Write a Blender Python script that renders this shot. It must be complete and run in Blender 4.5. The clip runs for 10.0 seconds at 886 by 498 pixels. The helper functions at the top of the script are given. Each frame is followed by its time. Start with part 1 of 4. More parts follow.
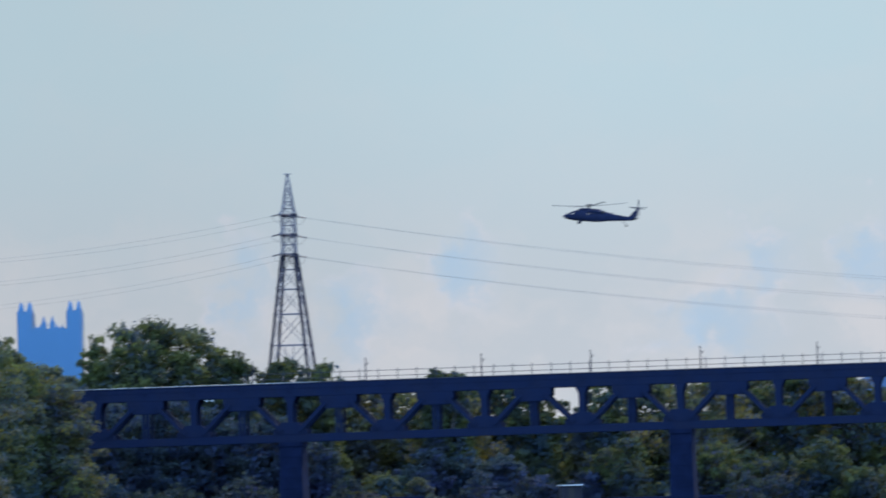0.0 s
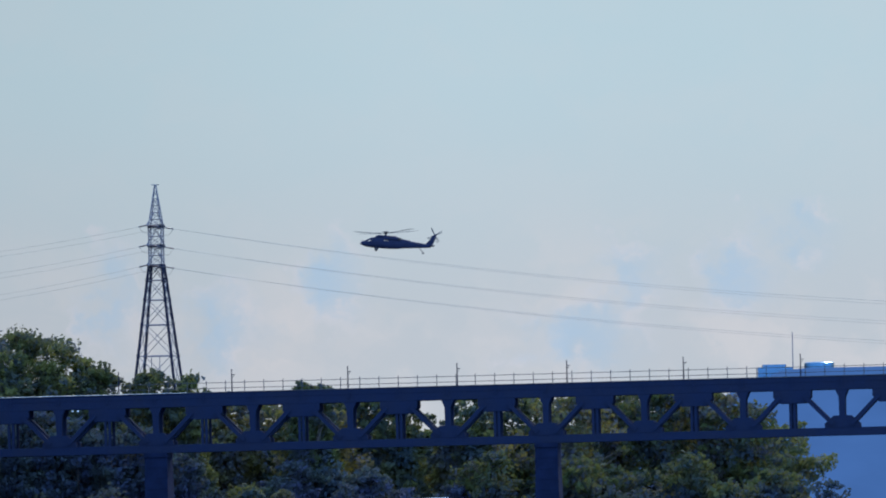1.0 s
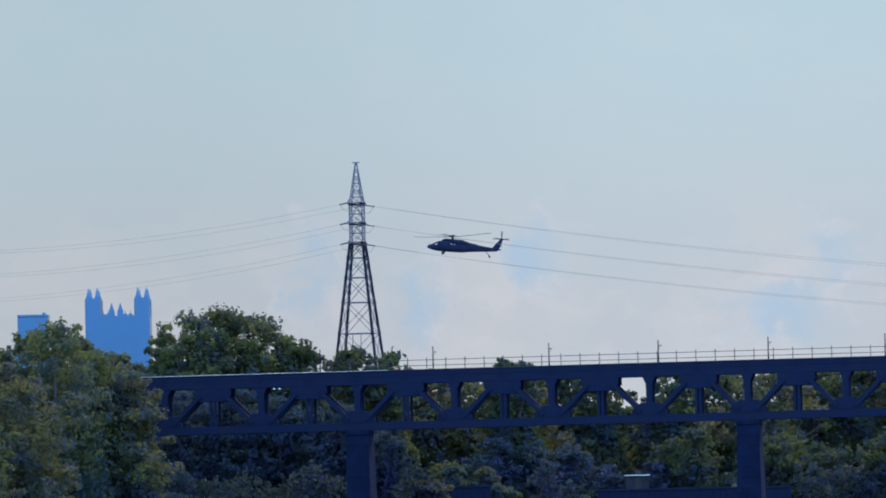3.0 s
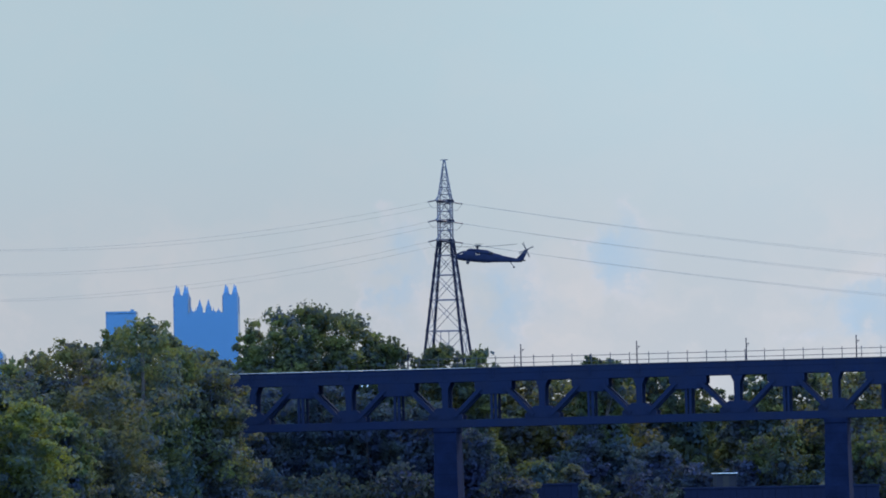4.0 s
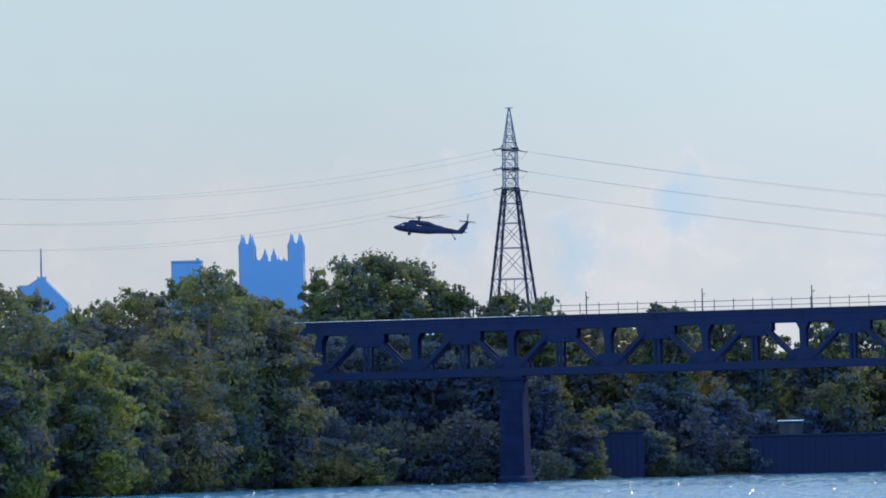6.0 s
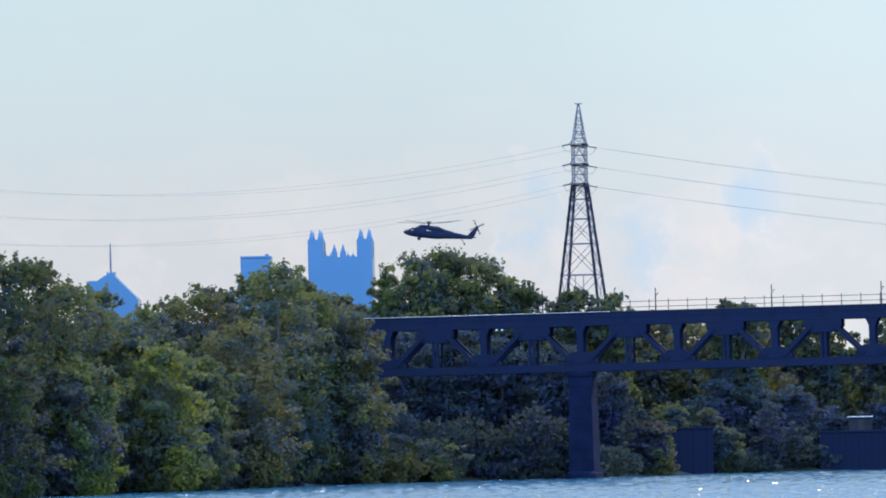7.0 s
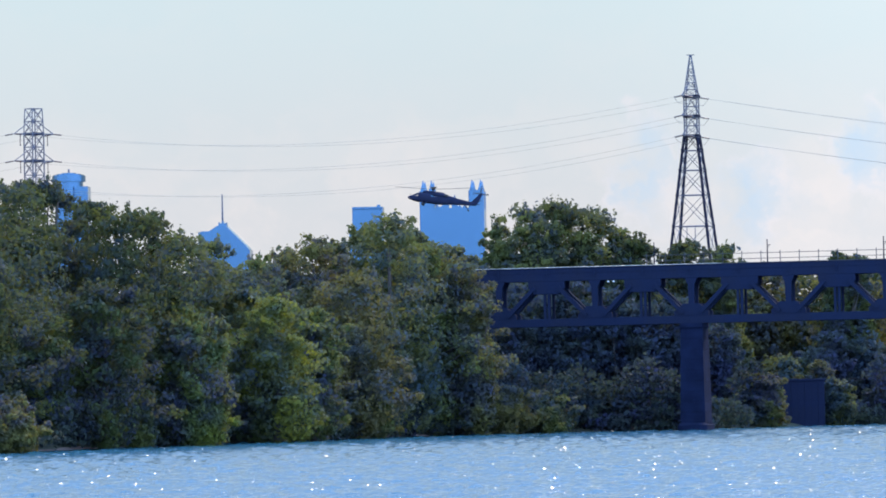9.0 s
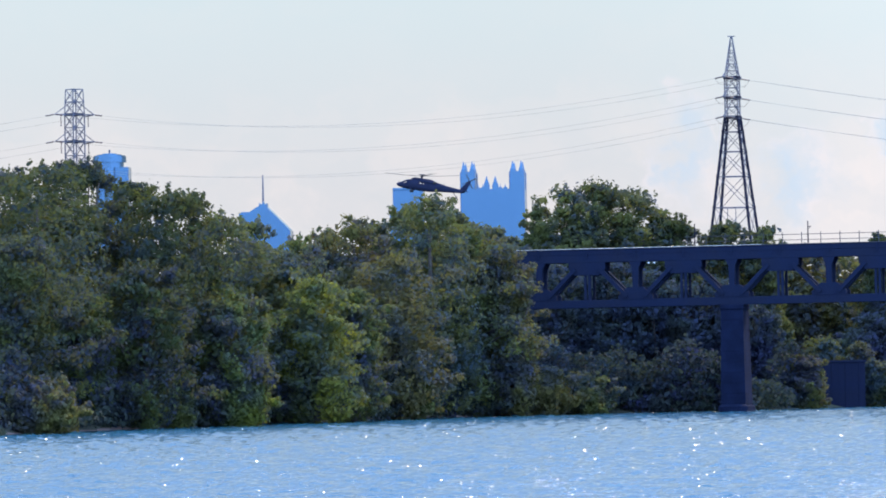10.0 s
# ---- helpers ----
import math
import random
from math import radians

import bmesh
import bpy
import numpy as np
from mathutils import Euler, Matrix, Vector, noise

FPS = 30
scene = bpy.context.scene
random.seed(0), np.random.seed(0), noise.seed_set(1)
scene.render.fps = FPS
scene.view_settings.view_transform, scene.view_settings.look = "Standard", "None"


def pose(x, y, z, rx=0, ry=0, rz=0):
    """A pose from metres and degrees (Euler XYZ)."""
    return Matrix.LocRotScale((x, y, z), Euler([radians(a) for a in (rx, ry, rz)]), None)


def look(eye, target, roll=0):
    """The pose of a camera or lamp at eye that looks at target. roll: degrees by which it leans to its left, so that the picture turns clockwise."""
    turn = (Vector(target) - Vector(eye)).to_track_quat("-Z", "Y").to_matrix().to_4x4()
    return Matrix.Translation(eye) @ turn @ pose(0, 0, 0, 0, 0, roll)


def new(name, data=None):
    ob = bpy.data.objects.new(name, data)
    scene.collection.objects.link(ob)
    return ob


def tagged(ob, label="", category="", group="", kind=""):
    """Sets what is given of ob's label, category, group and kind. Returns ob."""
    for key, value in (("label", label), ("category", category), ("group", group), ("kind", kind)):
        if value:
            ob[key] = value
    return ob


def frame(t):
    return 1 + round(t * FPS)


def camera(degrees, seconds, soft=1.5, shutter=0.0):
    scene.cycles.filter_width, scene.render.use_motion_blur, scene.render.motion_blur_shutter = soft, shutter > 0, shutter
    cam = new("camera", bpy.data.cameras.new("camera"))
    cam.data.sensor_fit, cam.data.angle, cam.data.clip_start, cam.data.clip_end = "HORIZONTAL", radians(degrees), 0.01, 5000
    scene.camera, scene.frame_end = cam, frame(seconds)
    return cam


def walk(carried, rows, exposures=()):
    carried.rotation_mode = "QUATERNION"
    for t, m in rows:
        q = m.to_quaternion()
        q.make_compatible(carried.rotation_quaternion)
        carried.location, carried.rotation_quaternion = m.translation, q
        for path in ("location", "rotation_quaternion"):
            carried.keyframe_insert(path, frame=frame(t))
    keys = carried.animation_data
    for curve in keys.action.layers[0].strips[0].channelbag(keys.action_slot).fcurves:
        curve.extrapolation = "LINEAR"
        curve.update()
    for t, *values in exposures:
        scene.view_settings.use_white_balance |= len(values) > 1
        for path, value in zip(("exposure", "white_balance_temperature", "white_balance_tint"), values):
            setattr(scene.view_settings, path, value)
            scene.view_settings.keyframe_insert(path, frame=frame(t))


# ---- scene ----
# A telephoto view over a river: railway truss bridge, pylons, wooded bank, city skyline, a helicopter passing.
EYE = (0.0, 0.0, 6.0)
cam = camera(8.0, 10.0, soft=1.8, shutter=0.25)

# seconds, heading (degrees to the left of +Y), pitch, lean of the picture to the left
PAN = [
    (0.0, -1.3977, 2.2481, 1.58),
    (0.1, -1.8806, 2.3008, 1.55),
    (0.2, -2.4742, 2.3850, 1.53),
    (0.3, -2.1803, 2.4214, 1.46),
    (0.4, -2.1619, 2.3532, 1.39),
    (0.5, -1.8339, 2.3298, 1.31),
    (0.6, -1.6355, 2.2873, 1.28),
    (0.7, -1.7070, 2.2664, 1.24),
    (0.8, -1.8553, 2.2566, 1.21),
    (0.9, -2.1953, 2.2661, 1.17),
    (1.0, -2.6004, 2.3342, 1.14),
    (1.1, -2.6235, 2.3531, 1.14),
    (1.2, -2.4850, 2.3174, 1.15),
    (1.3, -2.2827, 2.2830, 1.15),
    (1.4, -1.9893, 2.2888, 1.16),
    (1.5, -1.8211, 2.2868, 1.16),
    (1.6, -1.7379, 2.2870, 1.16),
    (1.7, -1.7066, 2.3034, 1.17),
    (1.8, -1.6824, 2.2717, 1.17),
    (1.9, -1.6818, 2.2410, 1.17),
    (2.0, -1.6440, 2.2297, 1.17),
    (2.1, -1.6178, 2.2257, 1.20),
    (2.2, -1.5458, 2.1948, 1.22),
    (2.3, -1.4660, 2.1800, 1.25),
    (2.4, -1.2676, 2.1680, 1.28),
    (2.5, -1.1618, 2.1617, 1.30),
    (2.6, -1.0145, 2.1657, 1.29),
    (2.7, -0.9594, 2.1590, 1.27),
    (3.8, -0.1177, 2.1863, 1.12),
    (3.9, -0.0691, 2.1709, 1.10),
    (4.0, 0.0184, 2.1574, 1.09),
    (4.1, 0.0653, 2.1336, 1.05),
    (4.2, 0.1272, 2.1275, 1.01),
    (4.3, 0.1669, 2.1302, 0.97),
    (4.4, 0.2299, 2.1158, 0.93),
    (4.5, 0.2656, 2.1226, 0.89),
    (4.6, 0.1269, 2.0733, 0.93),
    (4.7, 0.1682, 2.0832, 0.97),
    (4.8, 0.0990, 1.9872, 1.01),
    (4.9, 0.1721, 1.9416, 1.05),
    (5.0, 0.2143, 1.8414, 1.09),
    (5.1, 0.2562, 1.7854, 1.17),
    (5.2, 0.3110, 1.7152, 1.25),
    (6.3, 0.8028, 1.7021, 1.18),
    (6.4, 0.8818, 1.7037, 1.17),
    (6.5, 0.9364, 1.7129, 1.16),
    (6.6, 1.0002, 1.7137, 1.17),
    (6.7, 1.0555, 1.7150, 1.18),
    (6.8, 1.1199, 1.6929, 1.18),
    (6.9, 1.1590, 1.6867, 1.19),
    (7.0, 1.2443, 1.6757, 1.19),
    (7.2, 1.4067, 1.6214, 1.23),
    (7.3, 1.4787, 1.5980, 1.25),
    (7.5, 1.6307, 1.5247, 1.29),
    (8.0, 1.8898, 1.4205, 1.28),
    (8.5, 2.0916, 1.3691, 1.20),
    (9.0, 2.2626, 1.2526, 1.04),
    (9.5, 2.4212, 1.1882, 1.15),
    (10.0, 2.6318, 1.0872, 0.96),
]


def aim(yaw, pitch, lean):
    return pose(*EYE, 90 + pitch, 0, yaw) @ pose(0, 0, 0, 0, 0, -lean)


walk(cam, [(t, aim(y, p, r)) for t, y, p, r in PAN],
     exposures=[(0.0, 0.06, 6470, 11), (0.6, 0.05, 6470, 11), (1.0, 0.0, 6450, 11), (2.6, 0.01, 6450, 11), (4.5, 0.06, 6470, 11), (5.2, 0.10, 6500, 11), (6.5, 0.40, 6760, 12), (7.5, 0.47, 6850, 13), (9.0, 0.53, 6950, 14), (10.0, 0.56, 7050, 16)])

# ------------------------------------------------------------------ light
SUN_EL, SUN_AZ = 40.0, 20.5          # height, and degrees clockwise of +Y
SKYLINE = 11212.0                    # one unit is this part of a radian


def make_world():
    w = bpy.data.worlds.new("sky")
    scene.world = w
    w.use_nodes = True
    nt = w.node_tree
    nt.nodes.clear()
    N, L = nt.nodes.new, nt.links.new
    out = N("ShaderNodeOutputWorld")
    mix = N("ShaderNodeMixShader")
    clear, veil = N("ShaderNodeBackground"), N("ShaderNodeBackground")
    sky = N("ShaderNodeTexSky")
    sky.sky_type, sky.sun_disc = "NISHITA", False
    sky.sun_elevation, sky.sun_rotation = radians(SUN_EL), radians(SUN_AZ)
    sky.air_density, sky.dust_density, sky.ozone_density = 1.0, 0.6, 2.0
    L(sky.outputs[0], clear.inputs[0])
    clear.inputs[1].default_value = 0.15
    tc = N("ShaderNodeTexCoord")
    sep = N("ShaderNodeSeparateXYZ")
    L(tc.outputs["Generated"], sep.inputs[0])

    def math_(op, a, b=None):
        m = N("ShaderNodeMath")
        m.operation = op
        for i, v in enumerate((a, b)):
            if v is None:
                continue
            if isinstance(v, (int, float)):
                m.inputs[i].default_value = v
            else:
                L(v, m.inputs[i])
        return m.outputs[0]

    def ramp(v, a, b, lo=0.0, hi=1.0):
        m = N("ShaderNodeMapRange")
        m.interpolation_type = "SMOOTHSTEP"
        L(v, m.inputs[0])
        for i, x in enumerate((a, b, lo, hi)):
            m.inputs[i + 1].default_value = x
        return m.outputs[0]

    def colmix(f, a, b):
        m = N("ShaderNodeMix")
        m.data_type = "RGBA"
        if isinstance(f, float):
            m.inputs[0].default_value = f
        else:
            L(f, m.inputs[0])
        for i, c in ((6, a), (7, b)):
            if isinstance(c, tuple):
                m.inputs[i].default_value = (*c, 1)
            else:
                L(c, m.inputs[i])
        return m.outputs[2]

    # bearing and height over the horizon, in degrees
    ydir = math_("MAXIMUM", sep.outputs[1], 0.05)
    bear = math_("MULTIPLY", math_("DIVIDE", sep.outputs[0], ydir), 57.2958)
    high = math_("MULTIPLY", math_("DIVIDE", sep.outputs[2], ydir), 57.2958)
    pos = N("ShaderNodeCombineXYZ")
    L(bear, pos.inputs[0])
    L(high, pos.inputs[1])
    wob = N("ShaderNodeTexNoise")
    wob.inputs["Scale"].default_value = 2.2
    wob.inputs["Detail"].default_value = 8
    wob.inputs["Roughness"].default_value = 0.6
    L(pos.outputs[0], wob.inputs["Vector"])
    shift = N("ShaderNodeVectorMath")
    shift.operation = "MULTIPLY_ADD"
    L(wob.outputs["Color"], shift.inputs[0])
    shift.inputs[1].default_value = (1.15, 0.95, 0)
    L(pos.outputs[0], shift.inputs[2])
    # soft cloud banks, stretched sideways
    cl = N("ShaderNodeTexNoise")
    cl.inputs["Scale"].default_value = 0.8
    cl.inputs["Detail"].default_value = 7
    st = N("ShaderNodeMapping")
    st.inputs["Scale"].default_value = (1.0, 1.7, 1.0)
    L(shift.outputs[0], st.inputs["Vector"])
    L(st.outputs[0], cl.inputs["Vector"])
    low = ramp(high, 1.4, 2.9, 1.0, 0.0)
    base = colmix(ramp(high, 1.2, 4.2), (0.510, 0.565, 0.625), (0.482, 0.630, 0.705))
    base = colmix(ramp(high, 12.0, 48.0), base, (1.45, 2.50, 4.40))
    bank = math_("MULTIPLY", ramp(cl.outputs[0], 0.36, 0.74), math_("ADD", math_("MULTIPLY", low, 0.72), 0.12))
    col = colmix(bank, base, (0.630, 0.635, 0.668))
    # gaps of clearer sky in the low bank: bearing, height, half sizes
    gaps = [(-0.40, 1.98, 0.22, 0.36), (0.55, 1.72, 0.28, 0.30), (1.62, 2.08, 0.20, 0.36), (4.25, 2.02, 0.24, 0.28),
            (5.30, 2.05, 0.28, 0.22), (5.75, 2.45, 0.30, 0.22), (3.8, 1.5, 0.5, 0.2)]
    acc = None
    for gx, gy, sx, sy in gaps:
        v = N("ShaderNodeVectorMath")
        v.operation = "SUBTRACT"
        L(shift.outputs[0], v.inputs[0])
        v.inputs[1].default_value = (gx + 0.575, gy + 0.475, 0)
        s = N("ShaderNodeVectorMath")
        s.operation = "MULTIPLY"
        L(v.outputs[0], s.inputs[0])
        s.inputs[1].default_value = (1 / sx, 1 / sy, 0)
        d = N("ShaderNodeVectorMath")
        d.operation = "LENGTH"
        L(s.outputs[0], d.inputs[0])
        g = ramp(d.outputs["Value"], 0.0, 2.0, 1.0, 0.0)
        acc = g if acc is None else math_("MAXIMUM", acc, g)
    rag = ramp(wob.outputs[0], 0.38, 0.60, 0.30, 1.0)
    # bright cloud edges round the gaps
    rim = math_("MULTIPLY", ramp(acc, 0.02, 0.25), ramp(acc, 0.30, 0.65, 1.0, 0.0))
    col = colmix(math_("MULTIPLY", rim, ramp(wob.outputs[0], 0.42, 0.66, 0.0, 0.45)), col, (0.700, 0.665, 0.690))
    col = colmix(math_("MULTIPLY", math_("MULTIPLY", acc, rag), 0.57), col, (0.350, 0.545, 0.760))
    dim = ramp(bear, -2.0, 3.2, 0.90, 1.0)
    shade = N("ShaderNodeVectorMath")
    shade.operation = "SCALE"
    L(col, shade.inputs[0])
    L(dim, shade.inputs["Scale"])
    L(shade.outputs[0], veil.inputs[0])
    veil.inputs[1].default_value = 1.0
    # the haze thins out overhead
    L(ramp(sep.outputs[2], 0.12, 0.60, 0.0, 0.5), mix.inputs[0])
    L(veil.outputs[0], mix.inputs[1])
    L(clear.outputs[0], mix.inputs[2])
    L(mix.outputs[0], out.inputs[0])


make_world()
sun = new("sun", bpy.data.lights.new("sun", "SUN"))
sun.data.energy, sun.data.angle, sun.data.color = 3.0, radians(0.5), (1.0, 0.90, 0.74)
_e, _a = radians(SUN_EL), radians(SUN_AZ)
sun.matrix_world = look((0, 0, 0), (-math.cos(_e) * math.sin(_a), -math.cos(_e) * math.cos(_a), -math.sin(_e)))


# ------------------------------------------------------------------ materials
def material(name, col, rough=0.7, metal=0.0, vary=0.25, scale=0.6, fine=6.0, bump=0.15, spot=None):
    """Principled surface with broad stains, fine grain and a little relief; sizes per metre."""
    m = bpy.data.materials.new(name)
    m.use_nodes = True
    nt = m.node_tree
    N, L = nt.nodes.new, nt.links.new
    b = nt.nodes["Principled BSDF"]
    b.inputs["Roughness"].default_value = rough
    b.inputs["Metallic"].default_value = metal
    tc = N("ShaderNodeTexCoord")
    big, small = N("ShaderNodeTexNoise"), N("ShaderNodeTexNoise")
    for n, s, d in ((big, scale, 4), (small, fine, 6)):
        n.inputs["Scale"].default_value = s
        n.inputs["Detail"].default_value = d
        L(tc.outputs["Object"], n.inputs["Vector"])
    other = spot or tuple(c * (1 - vary) for c in col)
    mx = N("ShaderNodeMix")
    mx.data_type = "RGBA"
    r = N("ShaderNodeMapRange")
    L(big.outputs[0], r.inputs[0])
    r.inputs[1].default_value, r.inputs[2].default_value = 0.38, 0.64
    L(r.outputs[0], mx.inputs[0])
    mx.inputs[6].default_value, mx.inputs[7].default_value = (*col, 1), (*other, 1)
    hv = N("ShaderNodeHueSaturation")
    L(mx.outputs[2], hv.inputs["Color"])
    r2 = N("ShaderNodeMapRange")
    L(small.outputs[0], r2.inputs[0])
    r2.inputs[3].default_value, r2.inputs[4].default_value = 1 - vary * 0.8, 1 + vary * 0.8
    L(r2.outputs[0], hv.inputs["Value"])
    L(hv.outputs[0], b.inputs["Base Color"])
    if bump:
        bp = N("ShaderNodeBump")
        bp.inputs["Strength"].default_value = bump
        bp.inputs["Distance"].default_value = 0.05
        L(small.outputs[0], bp.inputs["Height"])
        L(bp.outputs[0], b.inputs["Normal"])
    return m


def leaf_material(name, dark, light, through_col):
    """Leaves: navy shade and sunlit green mixed from leaf to leaf and from clump to clump, and light that comes
    through.
    """
    m = bpy.data.materials.new(name)
    m.use_nodes = True
    nt = m.node_tree
    N, L = nt.nodes.new, nt.links.new
    b, out = nt.nodes["Principled BSDF"], nt.nodes["Material Output"]
    b.inputs["Roughness"].default_value = 0.8
    b.inputs["Specular IOR Level"].default_value = 0.15
    geo, tc = N("ShaderNodeNewGeometry"), N("ShaderNodeTexCoord")
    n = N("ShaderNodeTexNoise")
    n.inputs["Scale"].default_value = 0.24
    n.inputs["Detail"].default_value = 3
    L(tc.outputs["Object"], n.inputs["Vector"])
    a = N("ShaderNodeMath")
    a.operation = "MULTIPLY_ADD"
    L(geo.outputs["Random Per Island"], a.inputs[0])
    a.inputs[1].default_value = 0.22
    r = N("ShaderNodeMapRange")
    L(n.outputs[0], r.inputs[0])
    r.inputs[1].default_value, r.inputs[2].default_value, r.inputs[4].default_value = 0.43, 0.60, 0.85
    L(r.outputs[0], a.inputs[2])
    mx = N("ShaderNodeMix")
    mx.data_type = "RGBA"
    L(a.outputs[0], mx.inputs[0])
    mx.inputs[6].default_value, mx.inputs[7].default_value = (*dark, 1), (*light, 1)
    ob = N("ShaderNodeObjectInfo")
    hs = N("ShaderNodeHueSaturation")
    rr = N("ShaderNodeMapRange")
    L(ob.outputs["Random"], rr.inputs[0])
    rr.inputs[3].default_value, rr.inputs[4].default_value = 0.47, 0.53
    L(rr.outputs[0], hs.inputs["Hue"])
    L(mx.outputs[2], hs.inputs["Color"])
    L(hs.outputs[0], b.inputs["Base Color"])
    tr = N("ShaderNodeBsdfTranslucent")
    tr.inputs[0].default_value = (*through_col, 1)
    ms = N("ShaderNodeMixShader")
    ms.inputs[0].default_value = 0.38
    L(b.outputs[0], ms.inputs[1])
    L(tr.outputs[0], ms.inputs[2])
    L(ms.outputs[0], out.inputs[0])
    return m


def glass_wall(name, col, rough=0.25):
    """Mirror-glass curtain wall with storeys and mullions; col carries the blue of distance haze."""
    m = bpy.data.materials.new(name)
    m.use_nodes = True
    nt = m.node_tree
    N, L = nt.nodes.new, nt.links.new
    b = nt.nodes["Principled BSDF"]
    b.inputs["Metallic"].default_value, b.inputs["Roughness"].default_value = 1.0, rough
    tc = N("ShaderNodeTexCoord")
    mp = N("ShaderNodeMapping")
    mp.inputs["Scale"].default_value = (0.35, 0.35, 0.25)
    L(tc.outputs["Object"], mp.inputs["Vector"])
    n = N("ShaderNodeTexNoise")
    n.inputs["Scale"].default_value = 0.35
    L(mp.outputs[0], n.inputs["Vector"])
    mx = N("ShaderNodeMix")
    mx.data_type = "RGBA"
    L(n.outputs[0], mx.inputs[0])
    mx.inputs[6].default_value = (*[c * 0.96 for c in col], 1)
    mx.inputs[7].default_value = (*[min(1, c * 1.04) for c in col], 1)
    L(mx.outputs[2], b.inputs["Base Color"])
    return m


def water_material():
    m = bpy.data.materials.new("river_water")
    m.use_nodes = True
    nt = m.node_tree
    N, L = nt.nodes.new, nt.links.new
    b = nt.nodes["Principled BSDF"]
    b.inputs["Base Color"].default_value = (0.012, 0.082, 0.135, 1)
    b.inputs["Roughness"].default_value = 0.10
    b.inputs["IOR"].default_value = 1.33
    tc = N("ShaderNodeTexCoord")
    prev = None
    for sc, amp, st in ((2.6, 0.12, 0.85), (7.5, 0.06, 0.9)):
        mp = N("ShaderNodeMapping")
        mp.inputs["Scale"].default_value = (sc, sc * 0.6, sc)
        mp.inputs["Rotation"].default_value = (0, 0, 0.3 + sc)
        L(tc.outputs["Object"], mp.inputs["Vector"])
        n = N("ShaderNodeTexNoise")
        n.inputs["Scale"].default_value = 1.0
        n.inputs["Detail"].default_value = 4
        L(mp.outputs[0], n.inputs["Vector"])
        bp = N("ShaderNodeBump")
        bp.inputs["Strength"].default_value = st
        bp.inputs["Distance"].default_value = amp
        L(n.outputs[0], bp.inputs["Height"])
        if prev:
            L(prev, bp.inputs["Normal"])
        prev = bp.outputs[0]
    L(prev, b.inputs["Normal"])
    return m


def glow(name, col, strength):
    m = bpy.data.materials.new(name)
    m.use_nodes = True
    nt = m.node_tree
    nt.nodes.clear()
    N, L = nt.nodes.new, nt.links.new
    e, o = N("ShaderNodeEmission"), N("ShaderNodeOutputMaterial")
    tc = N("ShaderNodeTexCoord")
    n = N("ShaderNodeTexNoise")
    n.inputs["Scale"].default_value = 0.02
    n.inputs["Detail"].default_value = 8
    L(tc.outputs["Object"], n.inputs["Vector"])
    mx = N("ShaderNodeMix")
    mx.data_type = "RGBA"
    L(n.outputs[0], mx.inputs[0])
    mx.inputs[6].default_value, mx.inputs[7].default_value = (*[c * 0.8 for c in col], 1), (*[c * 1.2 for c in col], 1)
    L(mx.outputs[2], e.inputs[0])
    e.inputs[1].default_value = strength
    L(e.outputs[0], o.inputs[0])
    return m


# navy of the haze put into the colours of bridge steel and pier stone
STEEL = material("weathered_bridge_steel_haze_navy", (0.0100, 0.0166, 0.041), 0.9, 0.0, 0.3, 0.4, 5, 0.2, spot=(0.0122, 0.0172, 0.037))
RAIL = material("galvanised_rail", (0.032, 0.034, 0.045), 0.6, 0.2, 0.15)
DECKEDGE = material("worn_deck_edge", (0.05, 0.05, 0.06), 0.8, 0, 0.25, 0.8)
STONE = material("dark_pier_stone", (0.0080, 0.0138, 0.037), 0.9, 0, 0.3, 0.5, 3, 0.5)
LATTICE = material("galvanised_lattice_steel", (0.10, 0.11, 0.15), 0.6, 0.3, 0.2, 0.3)
DARKSTEEL = material("dark_leg_steel", (0.018, 0.020, 0.036), 0.65, 0.1, 0.2, 0.3)
WIRE = material("aluminium_conductor", (0.20, 0.20, 0.19), 0.7, 0.0, 0.1)
INSUL = material("brown_porcelain", (0.09, 0.06, 0.06), 0.25, 0, 0.1)
# dark hull paint, with the blue of distance haze put into it
HULL = material("matt_hull_paint_haze_blue", (0.018, 0.024, 0.053), 0.7, 0, 0.2, 0.7, 8, 0.05)
BLADE = material("rotor_blade_black", (0.030, 0.030, 0.035), 0.5, 0, 0.1)
TYRE = material("black_rubber", (0.02, 0.02, 0.02), 0.8, 0, 0.1)
CANOPY = material("cockpit_glazing", (0.03, 0.04, 0.05), 0.05, 0, 0.05, bump=0)
BARK = material("grey_brown_bark", (0.06, 0.050, 0.045), 0.9, 0, 0.35, 1.5, 9, 0.6)
SOIL = material("bank_undergrowth_soil", (0.035, 0.042, 0.030), 0.95, 0, 0.35, 0.3, 3, 0.5, spot=(0.028, 0.036, 0.020))
SAND = material("reddish_shore_gravel", (0.17, 0.12, 0.11), 0.95, 0, 0.3, 0.5, 4, 0.4)
PIPE = material("bare_bright_metal", (0.55, 0.54, 0.52), 0.5, 0.5, 0.1, bump=0)
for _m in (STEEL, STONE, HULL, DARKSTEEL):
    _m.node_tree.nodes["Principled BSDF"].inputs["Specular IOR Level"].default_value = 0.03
WATER = water_material()
CREST = material("wave_crest_water", (0.014, 0.11, 0.175), 0.16, 0, 0.1, bump=0)
# first tone carries navy shade and haze, second the sunlit leaf colour
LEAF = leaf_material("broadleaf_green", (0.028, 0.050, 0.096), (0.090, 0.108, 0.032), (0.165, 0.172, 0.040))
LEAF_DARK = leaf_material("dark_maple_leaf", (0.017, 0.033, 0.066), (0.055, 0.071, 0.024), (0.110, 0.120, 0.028))
